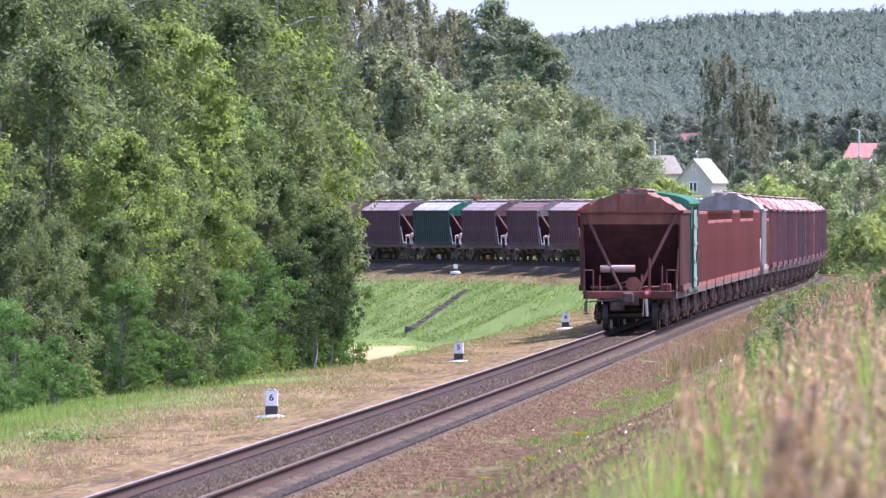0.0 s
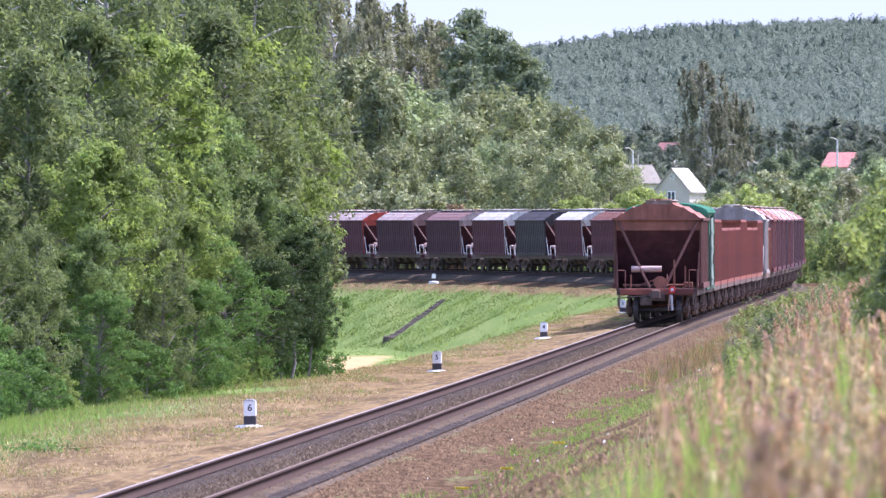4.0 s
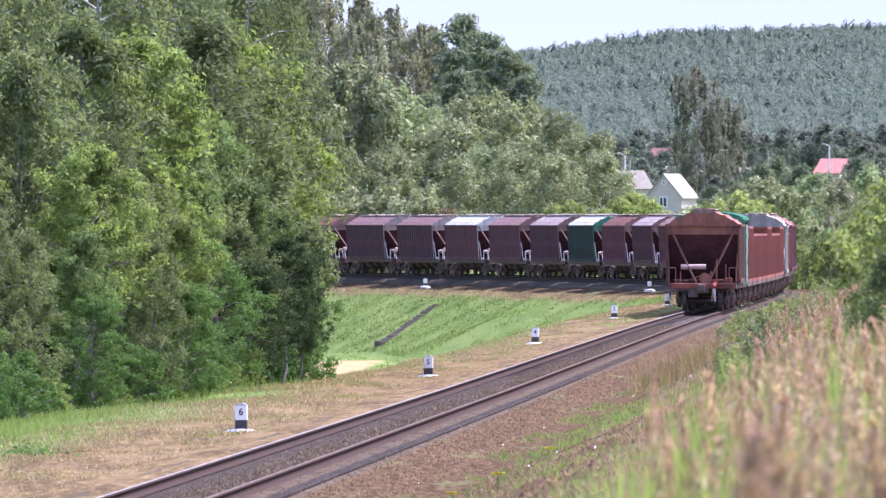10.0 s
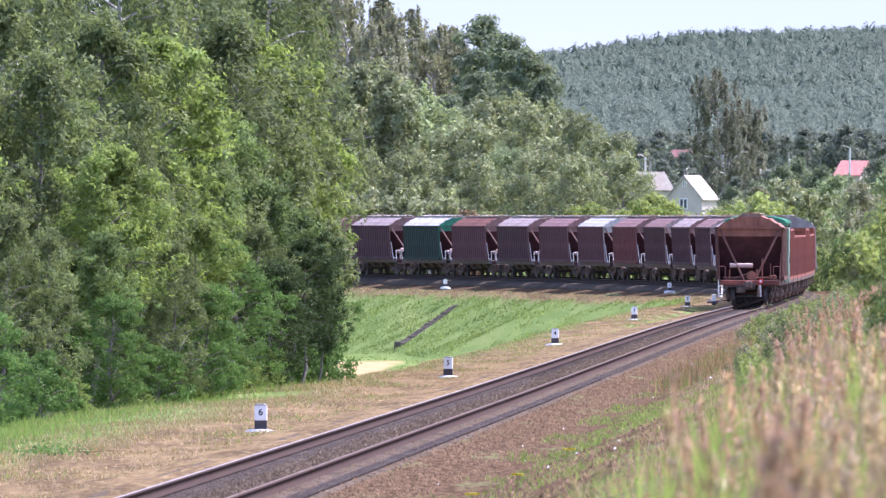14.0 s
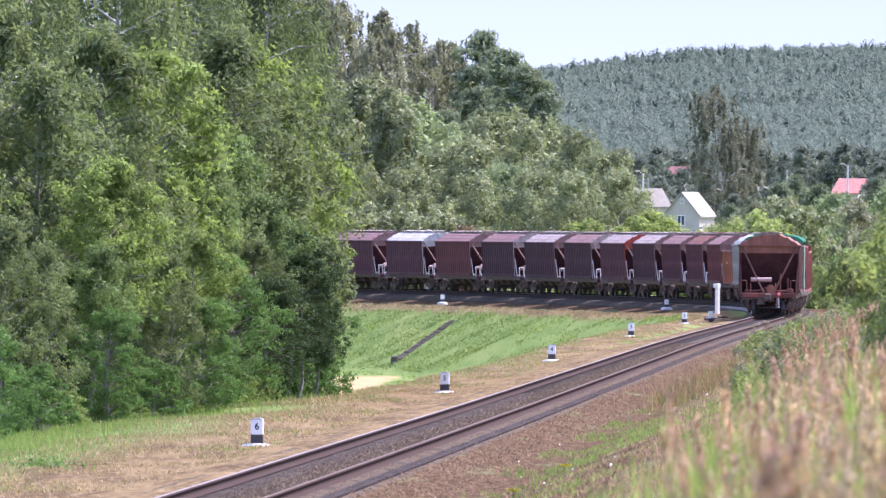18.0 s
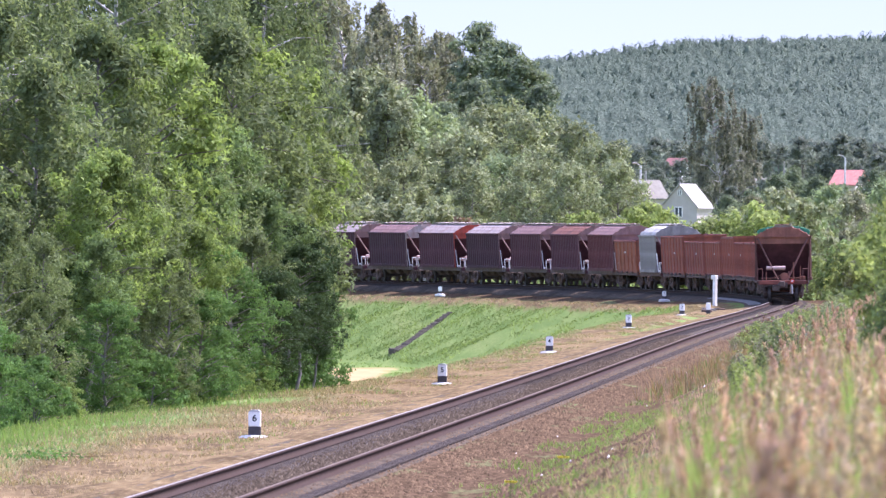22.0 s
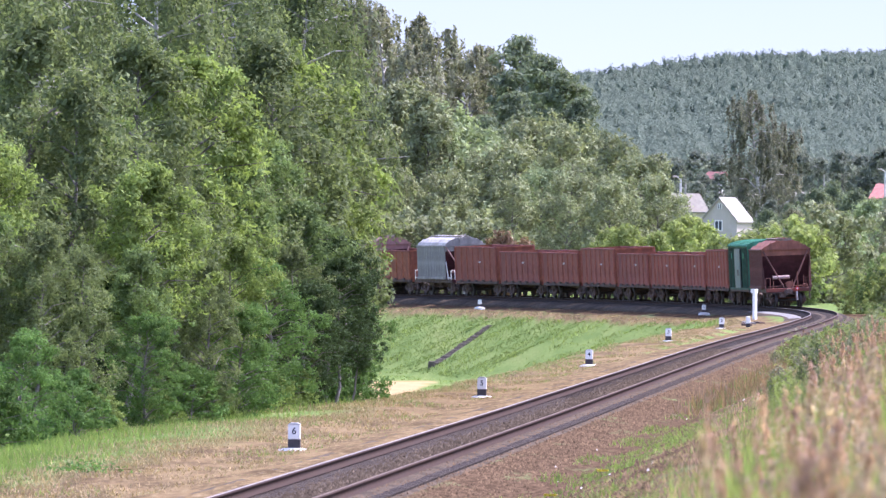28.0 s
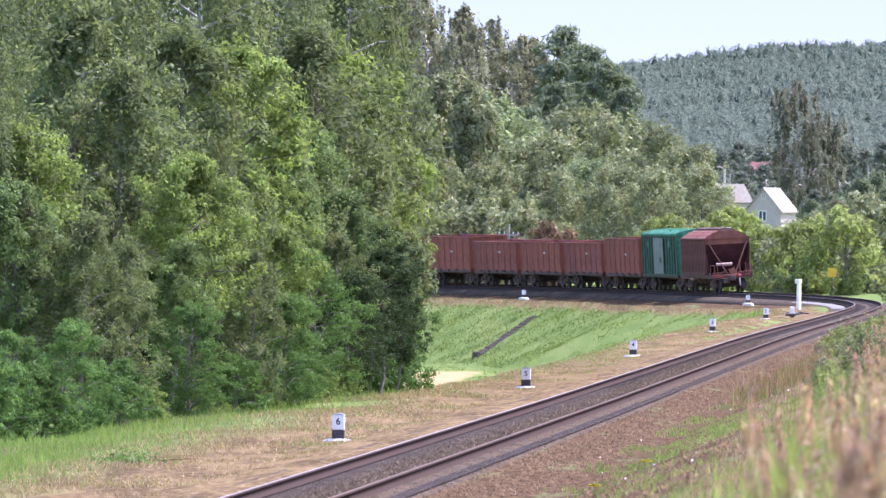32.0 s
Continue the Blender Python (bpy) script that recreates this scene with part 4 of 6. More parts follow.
def boxcar(label):
    """A green boxcar: ribbed sides, sliding door, arched roof, corrugated ends with ladder."""
    car = empty("boxcar")
    length = 14.73
    half, body = length / 2, length / 2 - 0.45
    frame_parts(car, length, "brown")
    arch = [(1.40 * math.cos(math.pi * k / 12) * 1.08, 4.08 + 0.36 * math.sin(math.pi * k / 12)) for k in range(13)]
    for s in (-1, 1):
        bm = bmesh.new()
        box(bm, s * 1.42 - 0.025, s * 1.42 + 0.025, -body, body, 1.18, 4.08)
        x0, x1 = sorted((s * 1.446, s * 1.52))
        for k in range(15):
            y = -body + 0.07 + (2 * body - 0.14) * k / 14
            if abs(y) < 2.0:
                continue
            box(bm, x0, x1, y - 0.06, y + 0.06, 1.2, 3.98)
        box(bm, x0, x1, -body, body, 1.14, 1.26)
        part("side_wall", bm, M["paint_green"], car)
        bm = bmesh.new()
        x0, x1 = sorted((s * 1.525, s * 1.58))
        box(bm, x0, x1, -1.9, 1.9, 1.28, 3.9)
        x0, x1 = sorted((s * 1.581, s * 1.61))
        for k in range(4):
            box(bm, x0, x1, -1.85, 1.85, 1.5 + k * 0.6, 1.58 + k * 0.6)
        d = part("door", bm, M["paint_grey_green"], car, "paler sliding door")
        bm = bmesh.new()
        x0, x1 = sorted((s * 1.612, s * 1.66))
        box(bm, x0, x1, -0.95, -0.82, 2.1, 2.5)
        part("door_handle", bm, M["steel_dark"], d)
        for yy in (-4.2, 4.2):
            bm = bmesh.new()
            x0, x1 = sorted((s * 1.525, s * 1.555))
            box(bm, x0, x1, yy - 0.35, yy + 0.35, 3.25, 3.65, bevel=0.01)
            part("hatch", bm, M["paint_bright_green"], car)
        bm = bmesh.new()
        y0, y1 = sorted((s * (body - 0.03), s * body))
        prism(bm, arch + [(-1.44, 1.18), (1.44, 1.18)], y0, y1)
        y0, y1 = sorted((s * (body + 0.001), s * (body + 0.09)))
        end = part("end_wall", bm, M["paint_bright_green"], car, "bright green ribbed end wall")
        ribs(end, (-1.40, 1.40, y0, y1, -0.08, 0.08), [(0, 0, 1.48 + k * 0.46) for k in range(6)], M["paint_bright_green"])
        bm = bmesh.new()
        for e in (1.05, 1.40):
            rod(bm, (s * -e, s * (body + 0.16), 1.2), (s * -e, s * (body + 0.16), 4.1), 0.02, seg=4)
        for k in range(9):
            rod(bm, (s * -1.05, s * (body + 0.16), 1.35 + k * 0.31), (s * -1.40, s * (body + 0.16), 1.35 + k * 0.31), 0.016, seg=4)
        part("ladder", bm, M["paint_bright_green"], car)
    bm = bmesh.new()
    prism(bm, [(x * 1.03, z + 0.03) for x, z in arch] + [(-1.5, 4.04), (1.5, 4.04)], -body - 0.06, body + 0.06)
    for k in range(9):
        y = -body + (2 * body) * (k + 0.5) / 9
        for j in range(12):
            a, b = arch[j], arch[j + 1]
            rod(bm, (a[0] * 1.03, y, a[1] + 0.04), (b[0] * 1.03, y, b[1] + 0.04), 0.03, seg=4)
    part("roof", bm, M["paint_bright_green"], car, "bright green arched roof")
    return tagged(lower(car), label, "freight wagon", "wagons of the freight train")


M["paint_grey_green"] = material("paint_grey_green", (0.150, 0.195, 0.155), 0.65, 0, 0.15, 3, 0.05, (0.12, 0.10, 0.08), 0.6, 0.8)
ARCH_ROOF = [(-1.56, 3.70), (-1.38, 3.95), (-1.05, 4.17), (-0.55, 4.33), (0.0, 4.38), (0.55, 4.33), (1.05, 4.17), (1.38, 3.95), (1.56, 3.70)]
ARCH_ROOF = [(x, z + 0.12) for x, z in ARCH_ROOF]

TRAIN = []   # (wagon, its centre's distance ahead of the train's rear end)
SPEED, REAR = 15.77, 141.37


def add_car(car, at, length):
    TRAIN.append((car, at + length / 2))
    return at + length


at = 0.0
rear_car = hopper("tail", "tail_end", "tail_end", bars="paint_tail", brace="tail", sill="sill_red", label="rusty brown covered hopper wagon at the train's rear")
at = add_car(rear_car, at, 14.72)
at = add_car(boxcar("green boxcar with bright roof and paler sliding door"), at, 14.73)
gon_a = gondola("redbrown", 3.45, label="reddish-brown open gondola wagon with ribbed sides")
gon_tall = gondola("red", 3.80, label="tall reddish-brown open gondola wagon with ribbed sides")
gon_b = gondola("red", 3.45, label="red open gondola wagon with ribbed sides")
used = set()
for proto in (gon_tall, gon_a, gon_b, gon_a, gon_tall, gon_b, gon_a, gon_tall):
    car = copy_thing(proto, Matrix()) if proto in used else proto
    used.add(proto)
    at = add_car(car, at, 13.92)
at = add_car(hopper("grey", "cement", "grey", 12.02, ARCH_ROOF, "white_paint", "pale grey cement hopper wagon with white arched roof"), at, 12.02)
at = add_car(gondola("orange", 3.45, label="orange-brown open gondola wagon"), at, 13.92)
at = 161.5
STYLES = dict(
    a=hopper("brown", "dusty", "dusty", label="brown covered hopper wagon with dusty roof"),
    b=hopper("dark", "dusty", "pale", label="dark brown covered hopper wagon with dusty roof"),
    c=hopper("dark", "pale", "dusty", label="dark covered hopper wagon with pale dusty roof"),
    d=hopper("brown", "pale", "bright_red", label="brown covered hopper wagon with red end sheets"),
    e=hopper("deep_green", "white", "bright_green", label="green covered hopper wagon with whitened roof"),
    f=hopper("brown", "white", "white", label="brown covered hopper wagon whitened by dust"),
    g=hopper("slate", "slate", "slate", label="dark grey covered hopper wagon"),
    h=hopper("maroon", "dusty", "dusty", label="maroon covered hopper wagon with dusty roof"),
    i=hopper("brown", "rust", "dusty", label="brown covered hopper wagon with rusty roof"))
ORDER = "hi" "ac" "dbcb" "hfac" "i" "ecaf" "bbi" "fgf" "bc" "d" "bc" "e" "ca" "bach" "ab"
used = set()
for key in ORDER:
    proto = STYLES[key]
    car = copy_thing(proto, Matrix()) if key in used else proto
    used.add(key)
    at = add_car(car, at, 14.72)

# brake rigging on the last wagon's platform
bm = bmesh.new()
rod(bm, (-1.25, -6.15, 1.36), (1.25, -6.15, 1.36), 0.04, seg=6)
rod(bm, (-0.75, -6.3, 1.32), (0.1, -5.6, 1.62), 0.035, seg=6)
rod(bm, (0.35, -6.35, 1.32), (0.35, -5.6, 1.75), 0.035, seg=6)
part("brake_rod", bm, M["paint_rust"], rear_car)
for xx_ in (-0.95, 1.02):
    bm = bmesh.new()
    rod(bm, (xx_, -6.55, 1.27), (xx_, -6.55, 2.05 if xx_ > 0 else 1.75), 0.03, seg=6)
    part("grab_post", bm, M["paint_rust"], rear_car)
bm = bmesh.new()
box(bm, -0.62, -0.18, -6.7, -6.3, 0.62, 0.95, bevel=0.04)
part("draft_gear_box", bm, M["steel_dark"], rear_car)
bm = bmesh.new()
rod(bm, (-0.95, -5.6, 0.62), (0.95, -5.6, 0.62), 0.05, seg=6)
rod(bm, (-0.3, -6.5, 0.72), (-0.3, -5.0, 0.6), 0.04, seg=6)
part("brake_lever", bm, M["paint_rust"], rear_car)

# red tail disc on the last wagon
bm = bmesh.new()
rod(bm, (0.55, -6.90, 1.20), (0.55, -6.74, 1.20), 0.125, seg=20)
disc = part("tail_disc", bm, M["red_signal"], rear_car, "red tail disc")
bm = bmesh.new()
rod(bm, (0.55, -6.915, 1.20), (0.55, -6.902, 1.20), 0.06, seg=16)
part("disc_centre", bm, M["rail_white"], disc)
bm = bmesh.new()
rod(bm, (0.52, -6.80, 1.0), (0.55, -6.85, 0.45), 0.05, seg=8)
part("brake_hose", bm, M["rail_white"], rear_car)

# ---- posts beside the track ----
DIGITS = {6: (0.6, -3.52), 5: (98.0, -3.60), 4: (195.7, -3.81), 3: (294.5, -3.68), 2: (392.0, -3.65)}


def text_mesh(body, size, depth=0.004):
    cu = bpy.data.curves.new("digit", "FONT")
    cu.body, cu.size, cu.extrude, cu.align_x, cu.align_y, cu.offset = body, size, depth, "CENTER", "CENTER", 0.003
    ob = bpy.data.objects.new("digit", cu)
    me = bpy.data.meshes.new_from_object(ob)
    bpy.data.objects.remove(ob)
    bpy.data.curves.remove(cu)
    return me


def picket(digit, s, u, place=None):
    """A squat painted marker post with a number, on a limewashed mound."""
    p = Vector(place) if place else beside(s, u)
    th = on_track(s)[2]
    ob = empty("marker_post", pose(p.x, p.y, p.z if place else gz(p.x, p.y), 0, 0, -math.degrees(th)))
    bm = bmesh.new()
    box(bm, -0.13, 0.13, -0.10, 0.10, 0.0, 0.25, bevel=0.012)
    part("post_foot", bm, M["black_paint"], ob, "black painted foot")
    bm = bmesh.new()
    box(bm, -0.13, 0.13, -0.10, 0.10, 0.25, 0.56, bevel=0.015)
    part("post_top", bm, M["white_paint"], ob, "white painted top")
    bm = bmesh.new()
    prism(bm, [(-0.135, 0.56), (0.135, 0.56), (0.07, 0.60), (-0.07, 0.60)], -0.105, 0.105)
    part("post_cap", bm, M["pole_grey"], ob)
    bm = bmesh.new()
    rings = [(0.38, -0.12), (0.36, 0.01), (0.24, 0.055), (0.12, 0.07)]
    rng = random.Random(int(s))
    prev = None
    for r, z in rings:
        ring = [bm.verts.new((r * math.cos(k * math.pi / 9) * (1 + rng.uniform(-0.08, 0.08)), 0.9 * r * math.sin(k * math.pi / 9) * (1 + rng.uniform(-0.08, 0.08)), z)) for k in range(18)]
        if prev:
            for k in range(18):
                bm.faces.new((prev[k], prev[(k + 1) % 18], ring[(k + 1) % 18], ring[k]))
        prev = ring
    bm.faces.new(prev)
    part("limewashed_mound", bm, M["lime"], ob, "limewashed earth mound")
    if digit:
        me = text_mesh(str(digit), 0.20)
        me.materials.append(M["digit"])
        d = new("digit", me)
        d.parent = ob
        d.matrix_local = pose(0.0, -0.104, 0.42, 90, 0, 0)
    return tagged(ob, "white marker post with black number on limewashed mound" if digit else "small white marker post on limewashed mound", "marker post", "marker posts along the track")


for digit, (s, u) in DIGITS.items():
    picket(digit, s, u)
picket(1, 600.0, 0.0, (20.35, 886.0, -0.55))
picket(0, 700.0, 0.0, (5.90, 965.0, -0.72))

# plain small marker and tall white limit post near the bend
p = beside(436.0, -3.26)
ob = empty("marker_post", pose(p.x, p.y, gz(p.x, p.y), 0, 0, -2))
bm = bmesh.new()
box(bm, -0.12, 0.12, -0.1, 0.1, 0, 0.2, bevel=0.01)
part("post_foot", bm, M["black_paint"], ob)
bm = bmesh.new()
box(bm, -0.12, 0.12, -0.1, 0.1, 0.2, 0.58, bevel=0.02)
part("post_top", bm, M["white_paint"], ob)
tagged(ob, "small white marker post with black foot", "marker post", "marker posts along the track")
p = Vector((21.83, 814.9, 0))
ob = empty("limit_post", pose(p.x, p.y, gz(p.x, p.y), 0, 0, -32))
bm = bmesh.new()
box(bm, -0.09, 0.09, -0.15, 0.15, 0, 1.62, bevel=0.02)
part("post_shaft", bm, M["white_paint"], ob)
bm = bmesh.new()
box(bm, -0.20, 0.11, -0.19, 0.19, 1.62, 1.88, bevel=0.02)
part("post_head", bm, M["white_paint"], ob)
tagged(ob, "tall white painted post with wider head", "post")
for k, (s, u, w) in enumerate(((458, -3.8, 0.3), (474, -4.0, 0.35), (486, -3.6, 0.25))):
    p = beside(s, u)
    bm = bmesh.new()
    box(bm, -w, w, -0.25, 0.25, -0.05, 0.14, bevel=0.03)
    ob = part("concrete_slab", bm, M["ballast_pale"] if k % 2 else M["steel_dark"])
    ob.matrix_world = pose(p.x, p.y, gz(p.x, p.y), 3, 4, 20 * k)
    tagged(ob, "old broken concrete slab lying by the track", "slab", "slabs by the track")
v, f = sweep([(-2.9, -0.72), (-2.5, -0.42), (-2.1, -0.25), (-1.5, -0.225), (-1.2, -0.24), (-1.2, -0.4), (-2.5, -0.8)], 506, 592, 2.0)
tagged(soup("ballast_new", v, f, M["ballast_pale"]), "pale fresh crushed stone on the bend's shoulder", "ballast", kind="structure")

# ---- far things: pole, sign, houses, lamps ----


def far(x, y_view, dist):
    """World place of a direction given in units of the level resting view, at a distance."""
    return (x - 784) / 23543 * dist, 4.041 - (y_view - 410) / 23543 * dist


def pole(name, x, dist, top, r, mat, label, arm=0.0, cross=False):
    px, ztop = far(x, top, dist)
    z0 = gz(px, dist)
    ob = empty(name, pose(px, dist, z0 - 0.05))
    bm = bmesh.new()
    rod(bm, (0, 0, 0), (0, 0, ztop - z0), r, r * 0.75, seg=8)
    part("shaft", bm, M[mat], ob)
    h = ztop - z0
    if arm:
        bm = bmesh.new()
        rod(bm, (0, 0, h - 0.1), (-arm, 0, h + 0.2), 0.05, seg=5)
        part("arm", bm, M[mat], ob)
        bm = bmesh.new()
        box(bm, -arm - 0.55, -arm + 0.05, -0.17, 0.17, h + 0.10, h + 0.34, bevel=0.08)
        part("lamp_head", bm, M["slate_pale"], ob)
    if cross:
        bm = bmesh.new()
        box(bm, -0.9, 0.9, -0.06, 0.06, h - 0.9, h - 0.76)
        part("cross_arm", bm, M[mat], ob)
        for k in (-0.75, -0.35, 0.35, 0.75):
            bm = bmesh.new()
            rod(bm, (k, 0, h - 0.76), (k, 0, h - 0.55), 0.05, seg=6)
            part("insulator", bm, M["white_paint"], ob)
    return tagged(ob, label, "pole")


pole("telegraph_pole", 1380, 1060, 417, 0.12, "pole_wood", "grey wooden telegraph pole beyond the bend")
pole("telegraph_pole", 900, 1052, 395, 0.12, "pole_wood", "grey wooden telegraph pole behind the train", cross=True)
pole("street_lamp", 1281, 1600, 293, 0.16, "pole_grey", "grey concrete street lamp with single arm", arm=0.45)
pole("utility_pole", 1290, 1580, 302, 0.14, "slate_pale", "pale concrete utility pole")
pole("street_lamp", 1643, 1760, 276, 0.15, "pole_grey", "grey concrete street lamp with single arm", arm=0.45)
pole("utility_pole", 1535, 1700, 284, 0.12, "slate_pale", "pale concrete utility pole")
px, pz = far(1473, 475.5, 930)
ob = empty("yellow_sign", pose(px, 930, gz(px, 930), 0, 0, -8))
bm = bmesh.new()
rod(bm, (0, 0.05, 0), (0, 0.05, pz - gz(px, 930) + 0.2), 0.04, seg=6)
part("post", bm, M["steel_dark"], ob)
bm = bmesh.new()
h = pz - gz(px, 930)
box(bm, -0.30, 0.30, -0.03, 0.0, h - 0.30, h + 0.30, bevel=0.01)
part("plate", bm, M["yellow_sign"], ob)
tagged(ob, "square yellow warning sign on a thin post", "sign")


def house(x, dist, ridge, eave, width, depth, turn, wall, roof, label, windows=1, chimney=False):
    """A gabled house whose ridge and eave heights are given in units of the resting view."""
    px, zr = far(x, ridge, dist)
    ze = far(x, eave, dist)[1]
    z0 = gz(px, dist)
    ob = empty("house", pose(px, dist, z0, 0, 0, turn))
    he, hr = ze - z0, zr - z0
    w, d = width / 2, depth / 2
    bm = bmesh.new()
    prism(bm, [(-w, -0.3), (w, -0.3), (w, he), (0, hr - 0.12), (-w, he)], -d, d)
    part("wall", bm, M[wall], ob)
    for s in (-1, 1):
        bm = bmesh.new()
        k = (hr - he) / w
        o = 0.3
        prism(bm, [(0, hr), (s * (w + o), he - k * o), (s * (w + o), he - k * o - 0.16), (0, hr - 0.16)], -d - 0.3, d + 0.3)
        part("roof_slope", bm, M[roof], ob)
    wins = [(-w * 0.05, he - 0.9)] if windows == 1 else [(-w * 0.5, he - 1.2), (w * 0.5, he - 1.2)]
    for cx, cz in wins + ([(0, (he + hr) / 2 + 0.2)] if windows == 1 else []):
        big = 0.55 if cz < he else 0.28
        bm = bmesh.new()
        box(bm, cx - big, cx + big, -d - 0.06, -d - 0.004, cz - big * 1.25, cz + big * 1.25)
        win = part("window", bm, M["white_paint"], ob)
        for sgn in (-1, 1):
            bm = bmesh.new()
            x0, x1 = sorted((cx + sgn * 0.06, cx + sgn * (big - 0.1)))
            box(bm, x0, x1, -d - 0.075, -d - 0.064, cz - big * 1.05, cz + big * 1.05)
            part("pane", bm, M["glass_dark"], win)
    if chimney:
        bm = bmesh.new()
        box(bm, 0.5, 1.1, 0.5, 1.1, hr - 1.0, hr + 0.7)
        part("chimney", bm, M["red_tile"], ob)
    return tagged(ob, label, "house")


house(1364, 1700, 326, 364, 4.8, 5.0, -24, "wall_white", "slate_pale", "white rendered house with pale grey gabled roof", 1)
house(1278, 1745, 320, 350, 6.2, 5.4, 112, "wall_white", "slate", "house with weathered grey slate roof", 2)
house(1652, 1820, 299, 322, 4.4, 3.6, 62, "wall_white", "red_tile", "house with bright red tiled roof", 2)
house(1500, 1900, 315, 322, 2.6, 2.2, 65, "wall_white", "slate", "distant house with grey roof", 2)
house(1345, 1980, 281, 292, 3.2, 2.4, 65, "fence_wood", "dark_tile", "distant house with dark red roof", 2)
px, pz = far(1392, 400, 1690)
ob = empty("shed", pose(px, 1690, gz(px, 1690), 0, 0, 10))
bm = bmesh.new()
prism(bm, [(-1.3, -0.2), (1.3, -0.2), (1.3, 2.0), (-1.3, 2.5)], -1.2, 1.2)
part("wall", bm, M["wall_white"], ob)
bm = bmesh.new()
prism(bm, [(-1.5, 2.54), (1.5, 1.98), (1.5, 2.06), (-1.5, 2.62)], -1.4, 1.4)
part("roof", bm, M["slate_pale"], ob)
tagged(ob, "small white shed with pale lean-to roof", "shed")
px, _ = far(1340, 405, 1675)
ob = empty("fence", pose(px, 1675, gz(px, 1675), 0, 0, 0))
for k in range(14):
    bm = bmesh.new()
    box(bm, -3.5 + k * 0.55, -3.02 + k * 0.55, -0.03, 0.03, 0, 1.3 + 0.1 * (k % 3 == 0))
    part("board", bm, M["fence_wood"], ob)
tagged(ob, "grey board fence in front of the house", "fence")

# ditch drain on the far slope
a, b = Vector((6.6, 960.0, 0)), Vector((2.55, 948.2, 0))
rngd = random.Random(4)
drain = empty("drain_channel", pose(0, 0, 0))
for k in range(40):
    c = a.lerp(b, k / 39)
    z = gz(c.x, c.y)
    bm = bmesh.new()
    wd = 0.20 + 0.16 * k / 39
    box(bm, c.x - wd - rngd.uniform(0, 0.05), c.x + wd, c.y - 0.2, c.y + 0.2, z - 0.3, z + 0.12 + rngd.uniform(0, 0.08), bevel=0.03)
    part("stone_block", bm, M["ditch"], drain)
bm = bmesh.new()
z = gz(b.x, b.y)
box(bm, b.x - 0.38, b.x + 0.12, b.y - 0.9, b.y - 0.25, z - 0.4, z + 0.34, bevel=0.08)
part("headwall", bm, M["ditch"], drain)
tagged(drain, "dark stone drain channel running down the embankment", "drain")

# ---- near wood ----


def near(x, top, dist, kind, turn, leaf=None, label="", **kw):
    """A tree of the near wood whose top is given in units of the resting view."""
    px, zt = far(x, top, dist)
    size = (zt - gz(px, dist)) / KINDS[kind]["form"]["height"]
    return tree(kind, px, dist, size, turn, leaf, label, group="trees of the near wood", **kw)


# tall birches at the back
for row in ((-120, -190, 345, "birch", 10), (-20, -250, 352, "birch_b", 80), (70, -210, 358, "birch", 150), (160, -260, 362, "birch_b", 200), (245, -200, 368, "birch", 260), (335, -250, 372, "birch_b", 20),
            (420, -190, 378, "birch", 330), (500, -230, 384, "birch_b", 111), (570, -170, 388, "birch", 45), (632, -130, 392, "birch_b", 75), (-60, -280, 400, "birch_back", 72), (40, -300, 404, "birch_back", 190), (130, -320, 408, "birch_back", 280), (220, -300, 410, "birch_back", 315),
            (310, -320, 412, "birch_back", 15), (400, -300, 414, "birch_back", 130), (480, -300, 416, "birch_back", 222), (550, -280, 420, "birch_back", 301)):
    near(*row)
# birches and aspens among them, further forward
for row in ((-40, 60, 330, "birch_b", 0), (120, 20, 340, "aspen", 60), (215, 130, 338, "aspen", 120), (330, 60, 350, "aspen", 180), (455, 90, 360, "birch_b", 240), (555, 60, 372, "aspen", 300), (380, 240, 346, "birch_b", 30),
            (585, 200, 376, "aspen", 90)):
    near(*row)
# bright young maples between them
for row in ((295, 280, 334, "maple", 0), (395, 90, 352, "maple", 95), (630, 80, 384, "maple", 170), (668, 262, 380, "maple", 260), (478, 400, 344, "maple", 310), (60, 230, 330, "maple", 140)):
    near(*row)
for row in ((170, 150, 342, "maple", 40), (540, 220, 366, "maple", 140), (600, 340, 366, "maple", 300), (-20, 330, 322, "maple", 15), (350, 430, 332, "maple", 220), (455, 262, 356, "maple", 77)):
    near(*row, leaf="leaf_maple", label="young broadleaf tree with mid-green leaves")
for row in ((20, 360, 322, "aspen", 0), (150, 390, 322, "aspen", 70), (400, 330, 342, "aspen", 130), (455, 450, 338, "aspen", 200), (520, 270, 360, "aspen", 260), (-70, 250, 330, "aspen", 320), (240, 240, 342, "aspen", 33),
            (345, 300, 338, "aspen", 111), (230, 430, 324, "aspen", 222), (95, 250, 334, "aspen", 290), (590, 420, 358, "aspen", 14), (640, 170, 386, "aspen", 55)):
    near(*row)
for row in ((120, 570, 306, "locust", 0), (10, 590, 300, "locust", 120), (330, 540, 326, "locust", 60), (560, 446, 352, "locust", 210), (505, 520, 342, "locust", 15), (688, 470, 372, "locust", 180)):
    near(*row)
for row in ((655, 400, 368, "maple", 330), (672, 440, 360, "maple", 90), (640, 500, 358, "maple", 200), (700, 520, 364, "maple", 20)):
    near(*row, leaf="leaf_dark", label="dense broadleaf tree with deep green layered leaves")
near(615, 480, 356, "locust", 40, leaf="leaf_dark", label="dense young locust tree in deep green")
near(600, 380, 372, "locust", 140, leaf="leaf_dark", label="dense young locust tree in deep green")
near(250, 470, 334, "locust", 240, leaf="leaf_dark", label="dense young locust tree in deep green")
